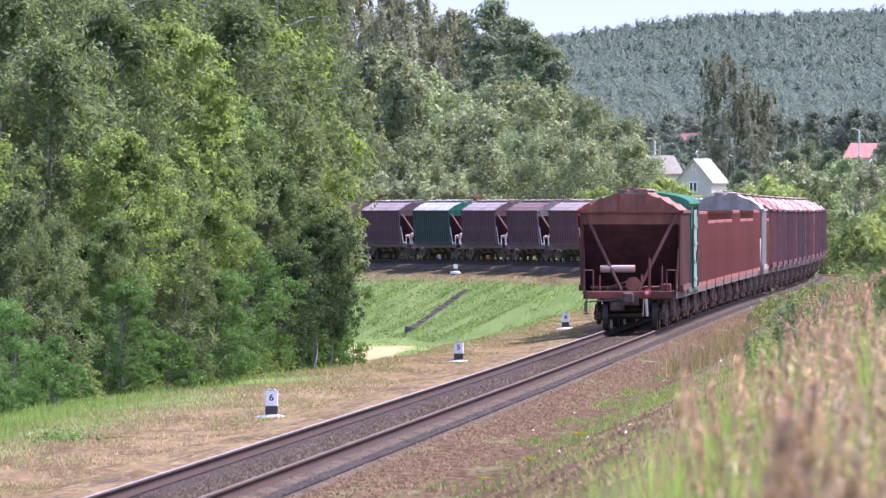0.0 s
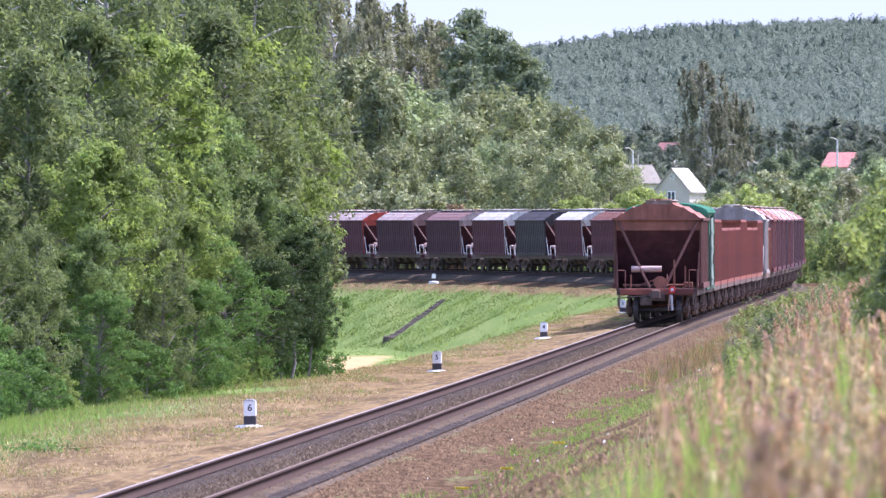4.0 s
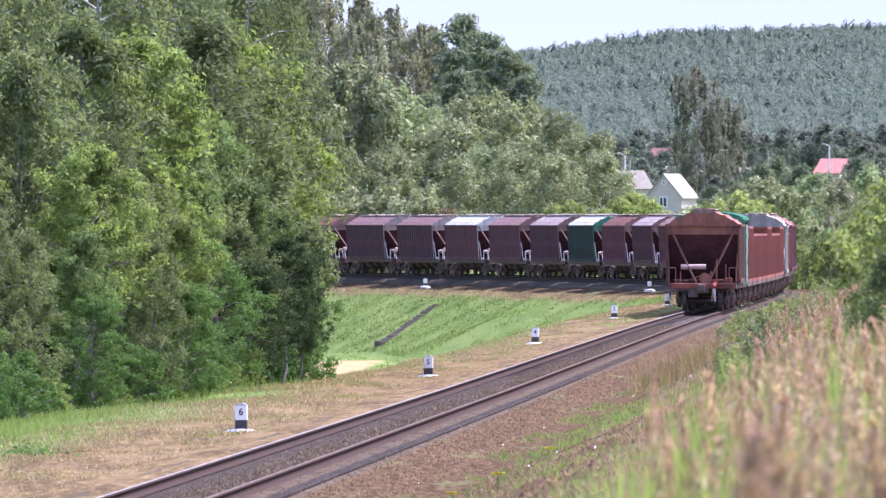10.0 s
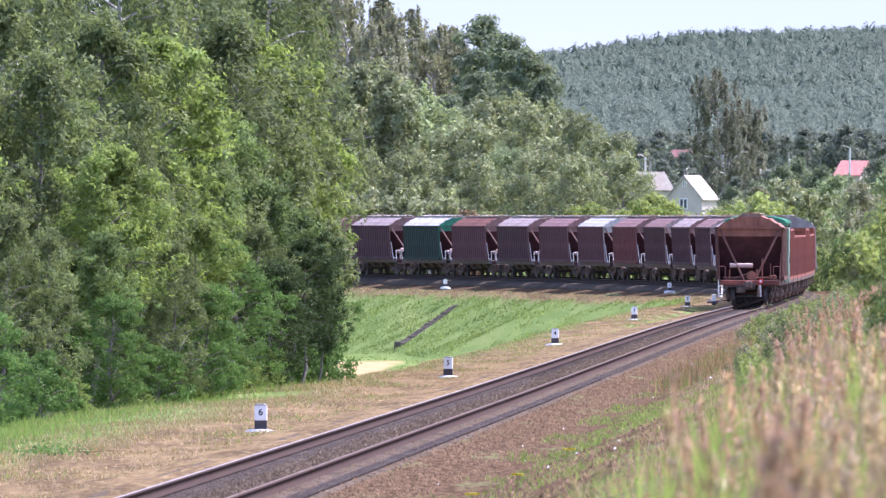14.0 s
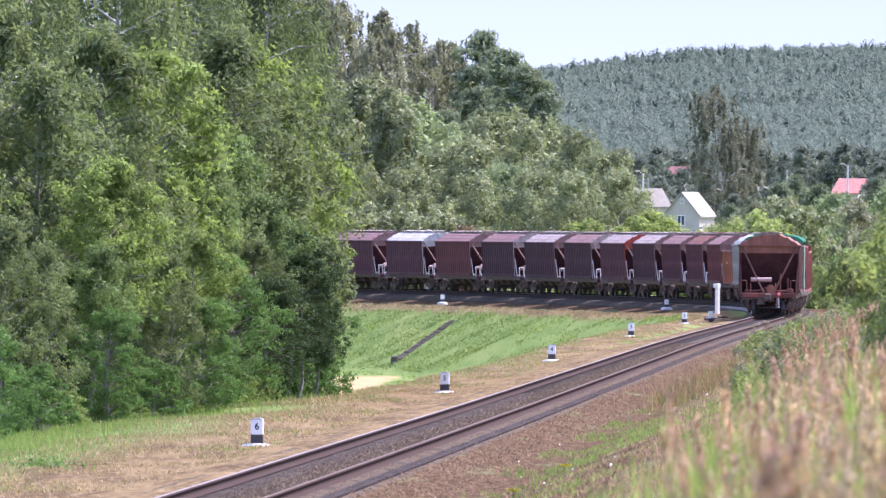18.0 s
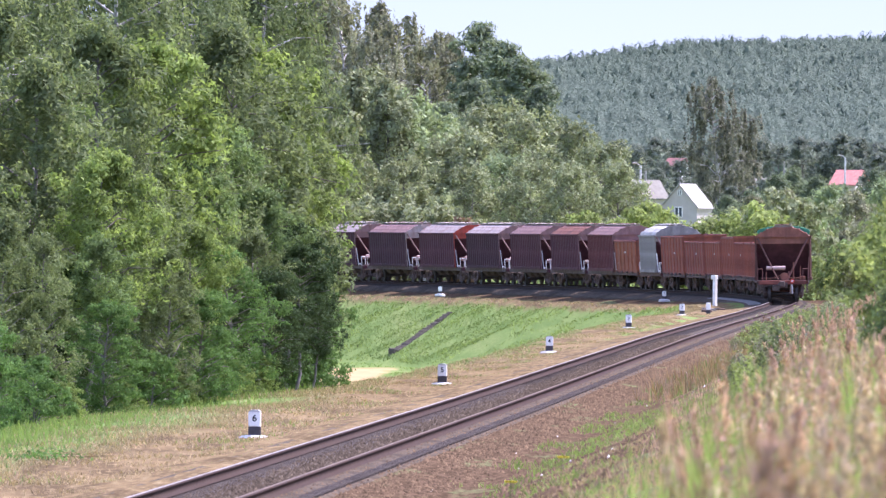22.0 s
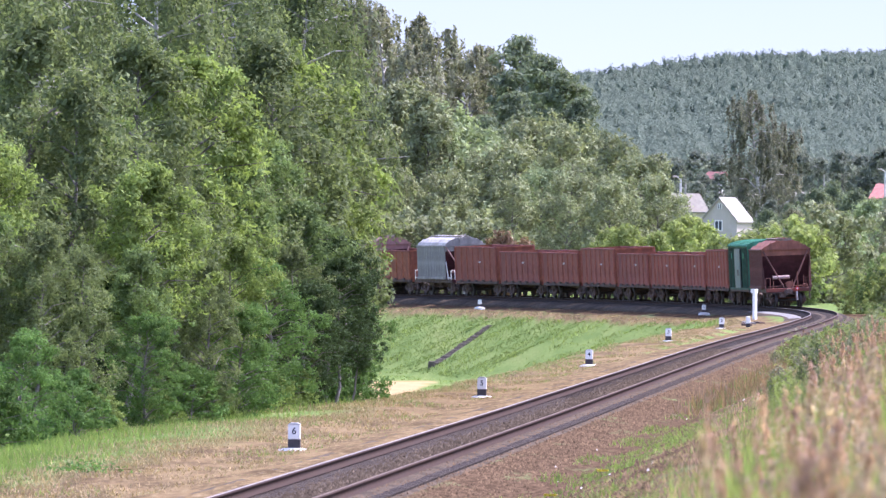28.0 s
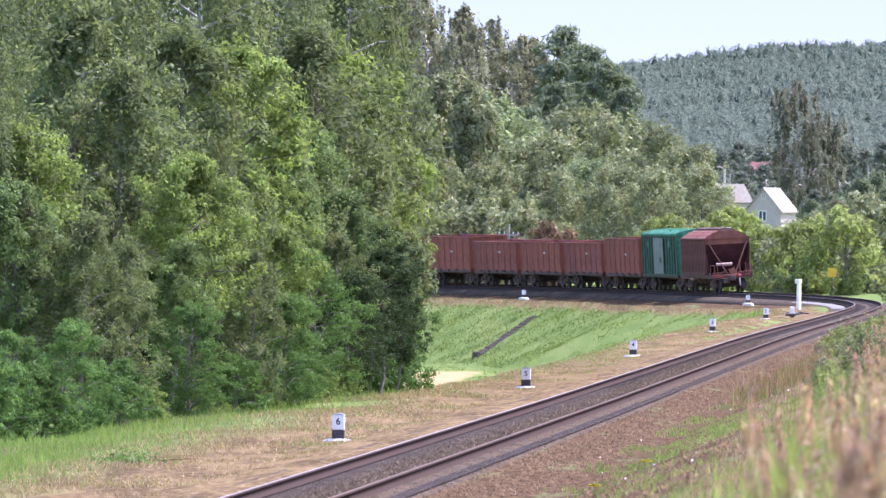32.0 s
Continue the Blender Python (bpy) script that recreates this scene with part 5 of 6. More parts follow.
for row in ((-40, 640, 297, 0), (60, 660, 301, 70), (210, 650, 313, 130), (420, 640, 336, 250), (520, 620, 346, 310), (700, 610, 366, 100)):
    near(row[0], row[1], row[2], "bush", row[3], category="bush", name="bush")
for row in ((265, 690, 316, 40), (360, 678, 328, 100), (455, 655, 341, 160), (560, 645, 350, 200), (610, 640, 355, 20)):
    near(row[0], row[1], row[2], "bush", row[3], leaf="leaf_bright", label="low yellow-green bush at the wood's edge", category="bush", name="bush")

# ---- wood behind the far track ----


def mid(x, top, dist, kind, turn, leaf=None, label="", group="trees behind the far track", **kw):
    """A tree whose top is given in units of the resting view; its size follows from that."""
    px, zt = far(x, top, dist)
    size = (zt - gz(px, dist)) / KINDS[kind]["form"]["height"]
    return tree(kind, px, dist, size, turn, leaf, label, group=group, **kw)


for row in ((600, -60, 1250, "wood_tall", 0), (660, -40, 1235, "wood_open", 70), (715, -15, 1240, "wood_tall", 130), (755, 5, 1225, "wood_open", 200), (800, 10, 1230, "wood_tall", 250),
            (848, 32, 1210, "wood_open", 310), (905, 62, 1200, "wood_open", 20), (950, 70, 1215, "wood_tall", 95), (690, -10, 1290, "wood_tall", 33), (830, 20, 1290, "wood_tall", 12),
            (925, 66, 1280, "wood_tall", 222), (745, -5, 1300, "wood_tall", 140), (870, 50, 1305, "wood_tall", 300), (900, 110, 1190, "wood_open", 170), (790, 60, 1190, "wood_open", 14)):
    mid(*row)
for row in ((985, 52, 1195, "wood_dark", 0), (1032, 84, 1185, "wood_dark", 80), (1080, 112, 1172, "wood_dark", 160), (1112, 158, 1165, "wood_dark", 240), (985, 150, 1165, "wood_dark", 290),
            (690, 110, 1190, "wood_dark", 66), (1130, 214, 1150, "wood_dark", 15), (930, 190, 1150, "wood_dark", 44)):
    mid(*row)
for row in ((700, 200, 1110, "willow", 0), (762, 148, 1105, "willow", 60), (800, 140, 1112, "willow", 110), (838, 160, 1102, "willow", 180), (740, 220, 1092, "willow", 222), (930, 262, 1095, "willow_b", 10),
            (985, 248, 1090, "willow_b", 70), (1045, 206, 1100, "willow_b", 140), (1100, 222, 1092, "willow_b", 190), (1160, 236, 1080, "willow_b", 250), (1205, 266, 1068, "willow_b", 310),
            (1235, 300, 1056, "willow_b", 30), (985, 310, 1070, "willow_b", 100), (870, 300, 1082, "willow_b", 160), (790, 296, 1084, "willow_b", 220), (710, 310, 1092, "willow_b", 280),
            (1080, 300, 1062, "willow_b", 333), (1150, 306, 1050, "willow_b", 44)):
    mid(*row)
for row in ((875, 190, 1106, "willow_b", 200), (915, 226, 1110, "willow_b", 260), (1030, 290, 1076, "willow_b", 310)):
    mid(*row, leaf="leaf_poplar", label="broad young tree with fresh green leaves")
for k, (x, top, dist) in enumerate(((1275, 374, 1035), (1298, 364, 1040), (1316, 380, 1045), (1160, 386, 1035), (1184, 381, 1030), (1240, 392, 1030))):
    mid(x, top, dist, "tall_shrub", 40 * k, group="shrubs behind the far track", category="shrub", name="shrub")
mid(965, 401, 1045, "shrub", 12, leaf="leaf_russet", label="russet-brown withered shrub beside the line", group="shrubs behind the far track", category="shrub", name="shrub")
for k, (x, top, dist) in enumerate(((640, 355, 1075), (700, 362, 1070), (770, 366, 1066), (850, 366, 1062), (930, 368, 1055))):
    mid(x, top, dist, "shrub", 50 * k, leaf="leaf_willow", label="dusty grey-green shrub beside the line", group="shrubs behind the far track", category="shrub", name="shrub")
for k, (x, top, dist) in enumerate(((1470, 340, 1500), (1515, 314, 1540), (1555, 300, 1560), (1600, 314, 1550), (1640, 328, 1540), (1695, 302, 1560), (1430, 350, 1520))):
    mid(x, top, dist, "far_bush", 71 * k, leaf="leaf_canopy", label="broad green tree in front of the houses", group="trees near the houses")
# leaf_foot: canopy green greyed and blued to stand for hazy distance
for k in range(27):
    mid(1205 + 24 * k + 9 * (k % 3), 272 - 4 * ((k * 5) % 7) - 0.6 * k, 2080 + 35 * (k % 3), "far_tree", 67 * k, leaf="leaf_foot", label="broadleaf tree at the foot of the hill, greyed for haze", group="trees at the hill's foot")
for k, (x, top, dist, leaf) in enumerate(((1348, 402, 1015, "leaf_weed"), (1388, 398, 1000, "leaf_willow"), (1426, 388, 990, "leaf_weed"), (1455, 380, 1005, "leaf_willow"), (1500, 372, 985, "leaf_weed"), (1540, 350, 1000, "leaf_willow"))):
    mid(x, top, dist, "shrub", 61 * k, leaf=leaf, label="leafy grey-green bush beside the bend", group="bushes beyond the bend", category="bush", name="bush")
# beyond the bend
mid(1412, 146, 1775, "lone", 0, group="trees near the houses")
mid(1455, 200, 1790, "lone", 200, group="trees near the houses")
for k, (x, top, dist, leaf) in enumerate(((1425, 392, 1130, "leaf_poplar"), (1450, 380, 1100, "leaf_poplar"), (1475, 350, 1180, "leaf_wood"), (1510, 365, 1120, "leaf_willow"), (1545, 340, 1200, "leaf_wood"),
                                          (1580, 355, 1130, "leaf_poplar"), (1625, 330, 1220, "leaf_poplar"), (1665, 340, 1150, "leaf_wood"), (1715, 315, 1200, "leaf_poplar"), (1760, 330, 1120, "leaf_poplar"),
                                          (1500, 415, 1050, "leaf_willow"), (1540, 425, 1030, "leaf_willow"), (1590, 420, 1040, "leaf_willow"), (1640, 410, 1050, "leaf_wood"), (1700, 400, 1060, "leaf_wood"),
                                          (1460, 430, 1060, "leaf_poplar"), (1420, 420, 1090, "leaf_bright"), (1780, 300, 1260, "leaf_poplar"), (1830, 330, 1200, "leaf_poplar"))):
    mid(x, top, dist, "far_bush", 37 * k, leaf=leaf, label="leafy green bush beyond the bend", group="bushes beyond the bend", category="bush", name="bush")
# these crowns share the haze-greyed leaf_foot colour
for k, (x, top, dist) in enumerate(((1440, 330, 1560), (1500, 318, 1580), (1560, 312, 1600), (1600, 320, 1610), (1690, 300, 1640), (1740, 285, 1660), (1310, 300, 1830), (1255, 300, 1850), (1215, 290, 1820),
                                    (1420, 322, 1800), (1322, 288, 1900), (1352, 286, 1900), (1378, 290, 1910), (1545, 300, 1850), (1700, 270, 1900), (1790, 255, 1900))):
    mid(x, top, dist, "far_tree", 53 * k, leaf="leaf_foot", label="full broadleaf tree, crown colour greyed for haze", group="trees near the houses")

rngb = random.Random(9)
for k in range(16):
    p = beside(545 + 7.5 * k + rngb.uniform(-2, 2), rngb.uniform(6.5, 13))
    if abs(784 + 23543 * p.x / p.y - 1473) < 115 and p.y < 940:
        continue
    tree("shrub", p.x, p.y, rngb.uniform(0.55, 1.15), 31 * k, ("leaf_willow", "leaf_weed", "leaf_maple")[k % 3], "leafy grey-green bush beside the bend", group="bushes beyond the bend", category="bush", name="bush")

# ---- wooded hill ----


def pine_wood():
    """Ragged dark cores for the trees of the hill, and layered tufts of needles on them."""
    rng = np.random.default_rng(5)
    n = 12000
    y = 2950 + 1800 * rng.uniform(0, 1, n)
    x = rng.uniform(0.008, 0.044, n) * y
    h = rng.uniform(8.3, 10.6, n) * (1 + 0.065 * np.clip(rng.normal(0, 1, n), -1.8, 1.6))
    z = ground_z(x, y)
    r = rng.uniform(0.95, 1.65, n)
    seg, ts, rs = 4, np.array([0.40, 0.68, 0.90]), np.array([1.35, 1.15, 0.1])
    a = np.arange(seg) * 2 * math.pi / seg + rng.uniform(0, 1, (n, 3, 1))
    rr = r[:, None, None] * rs[None, :, None] * rng.uniform(0.6, 1.3, (n, 3, seg))
    zz = z[:, None, None] + h[:, None, None] * (ts[None, :, None] + rng.normal(0, 0.03, (n, 3, seg)))
    v = np.stack([x[:, None, None] + rr * np.cos(a), y[:, None, None] + rr * np.sin(a), zz], -1).reshape(-1, 3)
    f = np.array([(i * seg + j, i * seg + (j + 1) % seg, (i + 1) * seg + (j + 1) % seg, (i + 1) * seg + j) for i in range(2) for j in range(seg)])
    cones = v, (np.arange(n)[:, None, None] * 3 * seg + f[None]).reshape(-1, 4)
    per = 28
    t = 1.0 - 0.55 * rng.uniform(0, 1, (n, per)) ** 1.1
    az = rng.uniform(0, 2 * math.pi, (n, per))
    q = r[:, None] * np.interp(t, [0.45, 0.65, 0.85, 0.95, 1.0], [1.7, 1.75, 1.35, 0.7, 0.1]) * rng.uniform(0.55, 1.25, (n, per))
    c = np.stack([x[:, None] + q * np.cos(az), y[:, None] + q * np.sin(az), z[:, None] + h[:, None] * t * 0.99], -1).reshape(-1, 3)
    face = np.stack([0.2 + 0.45 * np.cos(az), -0.55 + 0.3 * np.sin(az), 0.75 + 0 * az], -1).reshape(-1, 3)
    size = np.repeat(0.52 * r, per) * np.interp(t.ravel(), [0.85, 1.0], [1.25, 0.6])
    return cones, leaf_quads(rng, c, size, face, rough=0.1, long=1.5)


# one leaf colour for cores and sprays, with the air's haze mixed in
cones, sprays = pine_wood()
hill_wood = tagged(soup("pine_forest", *cones, M["leaf_pine"]), "dense pine forest covering the distant hill, coloured blue-grey for haze", "forest", kind="stuff")
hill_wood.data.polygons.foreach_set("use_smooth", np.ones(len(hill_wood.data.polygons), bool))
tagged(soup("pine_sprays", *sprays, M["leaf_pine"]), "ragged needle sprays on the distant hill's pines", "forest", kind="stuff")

# ---- grass and weeds ----


def blades(rng, x, y, height, width, lean, bend=0.5):
    """Bent two-piece blades at the places, as arrays of quads."""
    n = len(x)
    z = ground_z(x, y) - 0.02
    az = rng.uniform(0, 2 * math.pi, n)
    h = height * rng.uniform(0.5, 1.25, n)
    dx, dy = np.cos(az) * lean * h * rng.uniform(0, 1, n), np.sin(az) * lean * h * rng.uniform(0, 1, n)
    fa = rng.uniform(0, math.pi, n)
    wx, wy = np.cos(fa) * width * 0.5, np.sin(fa) * width * 0.5
    a = np.stack([x - wx, y - wy, z], -1)
    b = np.stack([x + wx, y + wy, z], -1)
    e = np.stack([x + dx, y + dy, z + h], -1)
    return np.stack([a, b, e], 1).reshape(-1, 3), np.arange(n * 3).reshape(n, 3)


EDGE_S = [-260, -248, -238, -198, -158, -78, 20, 160, 330]
EDGE_U = [11.45, 11.2, 11.0, 10.4, 9.75, 8.4, 6.6, 4.7, 3.9]


def strip(rng, n, s0, s1, u0, u1, clump=0.0, power=1.0, edge=None):
    """Random places along the track, thinned into patches; edge keeps them up the bank."""
    s = s0 + (s1 - s0) * rng.uniform(0, 1, n) ** power
    u = rng.uniform(u0, u1, n)
    if edge is not None:
        keep = u > np.interp(s, EDGE_S, EDGE_U) + edge + np.abs(rng.normal(0, 0.35, n))
        s, u, n = s[keep], u[keep], int(keep.sum())
    x, y, th = (np.interp(s, SS, a) for a in (XX, YY, TH))
    x, y = x + u * np.cos(th), y - u * np.sin(th)
    if clump:
        keep = waves(x, y * 0.4, 0.9, 3.0) + 0.6 * waves(x, y * 0.4, 2.3, 1.0) + rng.normal(0, 0.25, n) > clump
        x, y = x[keep], y[keep]
    return x, y


def fade(rng, places, full, none):
    """Thins places by their distance from the track: all kept at full, none at none."""
    x, y = places
    u = -track_su(x, y)[1] + 0.8 * waves(x, y * 0.3, 0.7, 2.0)
    keep = rng.uniform(0, 1, len(x)) < np.clip((u - none) / (full - none), 0, 1) ** 1.3
    return x[keep], y[keep]


rng = np.random.default_rng(8)
jobs = [
    ("verge_grass", "grass_green", "short green grass between wood and verge", fade(rng, strip(rng, 120000, -85, 150, -12.5, -4.6), 9.5, 5.2), 0.085, 0.03, 1.6),
    ("verge_straw", "grass_dry", "straw among the grass by the wood", fade(rng, strip(rng, 50000, -85, 420, -10.0, -3.0, -0.1), 6.0, 9.0), 0.075, 0.025, 1.7),
    ("edge_straw", "grass_dry", "pale straw standing in the grass by the wood", strip(rng, 40000, -85, 160, -11.0, -5.2, 0.0), 0.13, 0.025, 1.2),
    ("lush_grass", "grass_lush", "fresh green grass tufts by the wood's edge", fade(rng, strip(rng, 60000, -75, 150, -12.0, -6.0, -0.1), 10.0, 6.0), 0.26, 0.03, 0.8),
    ("dry_grass", "grass_dry", "short dry straw-coloured grass on the verge", strip(rng, 70000, -80, 420, -6.9, -1.3, -0.15, 1.4), 0.09, 0.03, 1.7),
    ("shoulder_weeds", "grass_green", "small green weeds along the rail", strip(rng, 16000, -85, 330, -2.4, -1.15, 0.3), 0.13, 0.025, 1.1),
    ("slope_grass", "grass_green", "green grass on the falling slope", strip(rng, 36000, 100, 470, -11, -5.4), 0.07, 0.05, 1.8),
    ("bank_grass", "grass_lush", "patchy green weeds on the rubble bank", strip(rng, 80000, -150, 330, 2.9, 9.0, 0.38), 0.12, 0.03, 1.2),
    ("verge_weeds", "grass_lush", "small green weeds scattered on the dry verge", strip(rng, 14000, -85, 330, -6.4, -2.4, 0.5), 0.12, 0.03, 1.0),
    ("bank_dry_grass", "plume_pink", "dry pinkish grass on the rubble bank", strip(rng, 66000, -218, 330, 4.0, 11.6, -0.1, edge=-1.6), 0.20, 0.016, 0.6),
    ("bank_tufts", "grass_dry", "short dry tufts low on the bank", strip(rng, 40000, -222, -50, 5.5, 11.4, -0.4), 0.07, 0.016, 1.8),
    ("bank_leaves", "grass_lush", "low broad green leaves on the bank", strip(rng, 28000, -222, 60, 4.5, 11.0, 0.45), 0.11, 0.035, 1.4),
    ("far_bank_weeds", "grass_green", "green weeds beside the ballast", strip(rng, 14000, 60, 470, 2.7, 9.5, -0.1), 0.26, 0.045, 0.7),
    ("far_bank_straw", "stalk", "dry weeds beside the ballast", strip(rng, 24000, 60, 470, 2.8, 9.5, -0.3), 0.48, 0.03, 0.6),
    ("crest_straw", "grass_dry", "short straw on the bank's crest", strip(rng, 34000, -236, -150, 9.3, 12.6, -1.2), 0.10, 0.012, 1.4),
    ("crest_grass", "grass_bright", "fresh yellow-green blades on the bank's crest", strip(rng, 14000, -246, -150, 9.7, 12.5, -0.1), 0.62, 0.018, 0.5),
    ("edge_grass", "stalk", "dry straw tufts along the bank's edge", strip(rng, 18000, -225, -60, 8.6, 12.0, -0.3, edge=-0.9), 0.26, 0.012, 0.6),
    ("edge_green", "grass_lush", "green tufts along the bank's edge", strip(rng, 7000, -240, 0, 7.0, 12.0, 0.1, edge=-1.2), 0.26, 0.014, 0.6),
    ("floor_grass", "grass_lush", "green grass on the valley floor", strip(rng, 9000, 560, 760, -32, -15), 0.12, 0.10, 1.0),
    ("far_slope_grass", "grass_green", "lush green grass on the far embankment", strip(rng, 20000, 440, 790, -15, -6.0, -0.2), 0.10, 0.11, 1.6),
    ("far_slope_dark", "grass_green", "coarse dark green herbs on the far embankment", strip(rng, 26000, 650, 800, -15, -6.2, -1.2), 0.12, 0.10, 1.3),
    ("far_slope_lush", "leaf_bright", "patches of yellow-green grass on the far embankment", strip(rng, 26000, 440, 790, -15, -6.0, 0.35), 0.20, 0.11, 1.0),
    ("verge_litter", "litter", "brown dead stalks and litter on the verge", strip(rng, 16000, -85, 300, -7.6, -1.4, 0.25, 1.4), 0.05, 0.03, 2.4),
    ("far_dry_grass", "grass_dry", "dry grass along the top of the far embankment", strip(rng, 7000, 440, 790, -6.4, -4.9), 0.08, 0.08, 0.8),
]
for name, mat, label, (x, y), h, w, lean in jobs:
    if name == "floor_grass":
        keep = (x - 0.027 * (y - 819) > 0.3) | (y > 930)
        x, y = x[keep], y[keep]
    v, f = blades(rng, x, y, h, w, lean)
    tagged(soup(name, v, f, M[mat]), label, "grass", kind="stuff")


def weeds(rng, s0, s1, n, u0, u1, height, plume_len, gap=None):
    """Stems, leaves and seed heads of tall bank weeds, as three sets of arrays."""
    x, y = strip(rng, n, s0, s1, u0, u1, -0.9, edge=-0.25 if s1 < -140 else 0.0)
    n = len(x)
    z = ground_z(x, y)
    h = height * rng.uniform(0.55, 1.2, n) * (1 + 0.25 * waves(x * 3, y * 0.35, 1.1, 4.0))
    az = rng.uniform(0, 2 * math.pi, n)
    top = np.stack([x + 0.18 * h * np.cos(az), y + 0.18 * h * np.sin(az), z + h], -1)
    foot = np.stack([x, y, z - 0.03], -1)
    side = np.stack([np.full(n, 0.004), np.zeros(n), np.zeros(n)], -1)
    stem_v = np.stack([foot - side, foot + side, top + side * 0.6, top - side * 0.6], 1).reshape(-1, 3)
    stem_f = np.arange(n * 4).reshape(n, 4)
    k = 44
    t = rng.uniform(0, 1, (n, k))
    ln = plume_len * rng.uniform(0.6, 1.3, n)
    c = top[:, None, :] - (top - foot)[:, None, :] * (t * (ln / h)[:, None])[:, :, None]
    c = c + rng.normal(0, 1, (n, k, 3)) * (0.015 * np.sin(math.pi * np.clip(t, 0.08, 0.95)))[:, :, None]
    plume = leaf_quads(rng, c.reshape(-1, 3), 0.018, np.zeros(3), 1.0, 5.0, 0.9)
    m = 6
    bx, by = np.repeat(x, m) + rng.normal(0, 0.05, n * m), np.repeat(y, m) + rng.normal(0, 0.05, n * m)
    leaf = blades(rng, bx, by, height * 0.75, 0.016, 0.5)
    return (stem_v, stem_f), plume, leaf


for s0, s1, n, u0, u1, hh, pl, tone in ((-240, -165, 430, 9.6, 12.4, 0.74, 0.40, "plume"), (-255, -238, 120, 11.3, 12.3, 0.94, 0.42, "plume_brown"), (-240, -150, 300, 9.3, 12.4, 0.78, 0.40, "plume_pink"), (-165, 60, 600, 6.3, 12.5, 0.66, 0.2, "plume_pink"),
                                        (-232, -190, 90, 9.9, 11.0, 0.84, 0.42, "plume_pink"), (-200, -150, 110, 8.4, 10.4, 0.5, 0.24, "plume_brown"),
                                        (-120, 300, 600, 3.9, 12.5, 0.6, 0.18, "plume")):
    st, plm, lf = weeds(rng, s0, s1, n, u0, u1, hh, pl)
    tagged(soup("weed_stems", *st, M["stalk"]), "thin straw-coloured stems of tall bank grass", "weeds", kind="stuff")
    tagged(soup("weed_plumes", *plm, M[tone]), "soft pinkish-tan seed heads of tall reed grass", "weeds", kind="stuff")
    half = len(lf[1]) // 2
    tagged(soup("dry_blades", lf[0], lf[1][half:], M["stalk"]), "dry straw-coloured blades of bank grass", "weeds", kind="stuff")
    tagged(soup("weed_blades", lf[0], lf[1][:half], M["grass_lush"]), "green blades of tall bank grass", "weeds", kind="stuff")

# leafy plants on the bank
KINDS["herb"] = dict(form=dict(seed=31, height=0.9, radius=0.38, low=0.1, shape="egg", limbs=16, leaves=520, size=0.055, clump=0.13, tall=1.0, trunk=0.012, twigs=4), bark="bark", leaf="leaf_weed",
                     label="leafy green weed on the bank")
KINDS["sapling"] = dict(form=dict(seed=32, height=2.5, radius=0.75, low=0.15, shape="egg", limbs=26, leaves=3600, size=0.068, clump=0.22, tall=0.8, trunk=0.03, twigs=4), bark="bark", leaf="leaf_maple",
                        label="leafy sapling with dark green leaves on the bank")
rngh = random.Random(3)
for k in range(160):
    s = rngh.uniform(-95, 230)
    u = float(np.interp(s, EDGE_S, EDGE_U)) + rngh.uniform(-0.4, 2.4)
    p = beside(s, u)
    tree("herb", p.x, p.y, 0.35 + (0.3 if s < -20 else 0.55) * rngh.random() ** 2, 57 * k, ("leaf_weed", "leaf_olive", "leaf_weed", "leaf_wood", "leaf_olive")[k % 5],
         ("leafy green weed on the bank", "dull olive weed on the bank", "leafy green weed on the bank", "dusty grey-brown weed on the bank", "dull olive weed on the bank")[k % 5],
         category="weed", name="weed", group="leafy weeds on the bank", sink=0.03)
for k in range(135):
    s = rngh.uniform(190, 470)
    p = beside(s, 2.9 + 5.5 * rngh.random() ** 1.5)
    tree("herb", p.x, p.y, 0.65 + 0.75 * rngh.random() ** 2, 43 * k, ("leaf_weed", "leaf_olive", "leaf_russet", "leaf_willow", "leaf_olive")[k % 5],
         ("leafy green weed beside the ballast", "dull olive weed beside the ballast", "withered brown weed beside the ballast", "dusty grey-green weed beside the ballast", "dull olive weed beside the ballast")[k % 5],
         category="weed", name="weed", group="leafy weeds beside the ballast", sink=0.03)
for k, (x, top, dist) in enumerate(((1748, 470, 150), (1765, 340, 158), (1795, 360, 152), (1815, 330, 160))):
    px, zt = far(x, top, dist)
    tree("sapling", px, dist, (zt - gz(px, dist)) / 2.5, 80 * k, ("leaf_olive", "leaf_weed", "leaf_weed")[k % 3], "leafy sapling with dull green leaves on the bank", category="sapling", name="sapling", group="saplings on the bank", sink=0.03)

# small yellow flowers
for k, (s, u) in enumerate(((-98, 5.4), (-92, 5.9), (-103, 5.0))):
    p = beside(s, u)
    ob = empty("yellow_flower", pose(p.x, p.y, gz(p.x, p.y), 0, 0, 40 * k))
    bm = bmesh.new()
    rod(bm, (0, 0, 0), (0.02, 0, 0.24), 0.006, 0.004, seg=4)
    part("stem", bm, M["grass_green"], ob)
    bm = bmesh.new()
    for j in range(9):
        a = j * 0.7
        rod(bm, (0.02 + 0.06 * math.cos(a) * (j % 3) / 2, 0.06 * math.sin(a) * (j % 3) / 2, 0.235), (0.02 + 0.06 * math.cos(a) * (j % 3) / 2, 0.06 * math.sin(a) * (j % 3) / 2, 0.262), 0.030, 0.045, seg=6)
    part("flower_head", bm, M["yellow_flower"], ob)
    tagged(ob, "small flat-topped yellow wildflower", "flower", "yellow flowers on the bank")

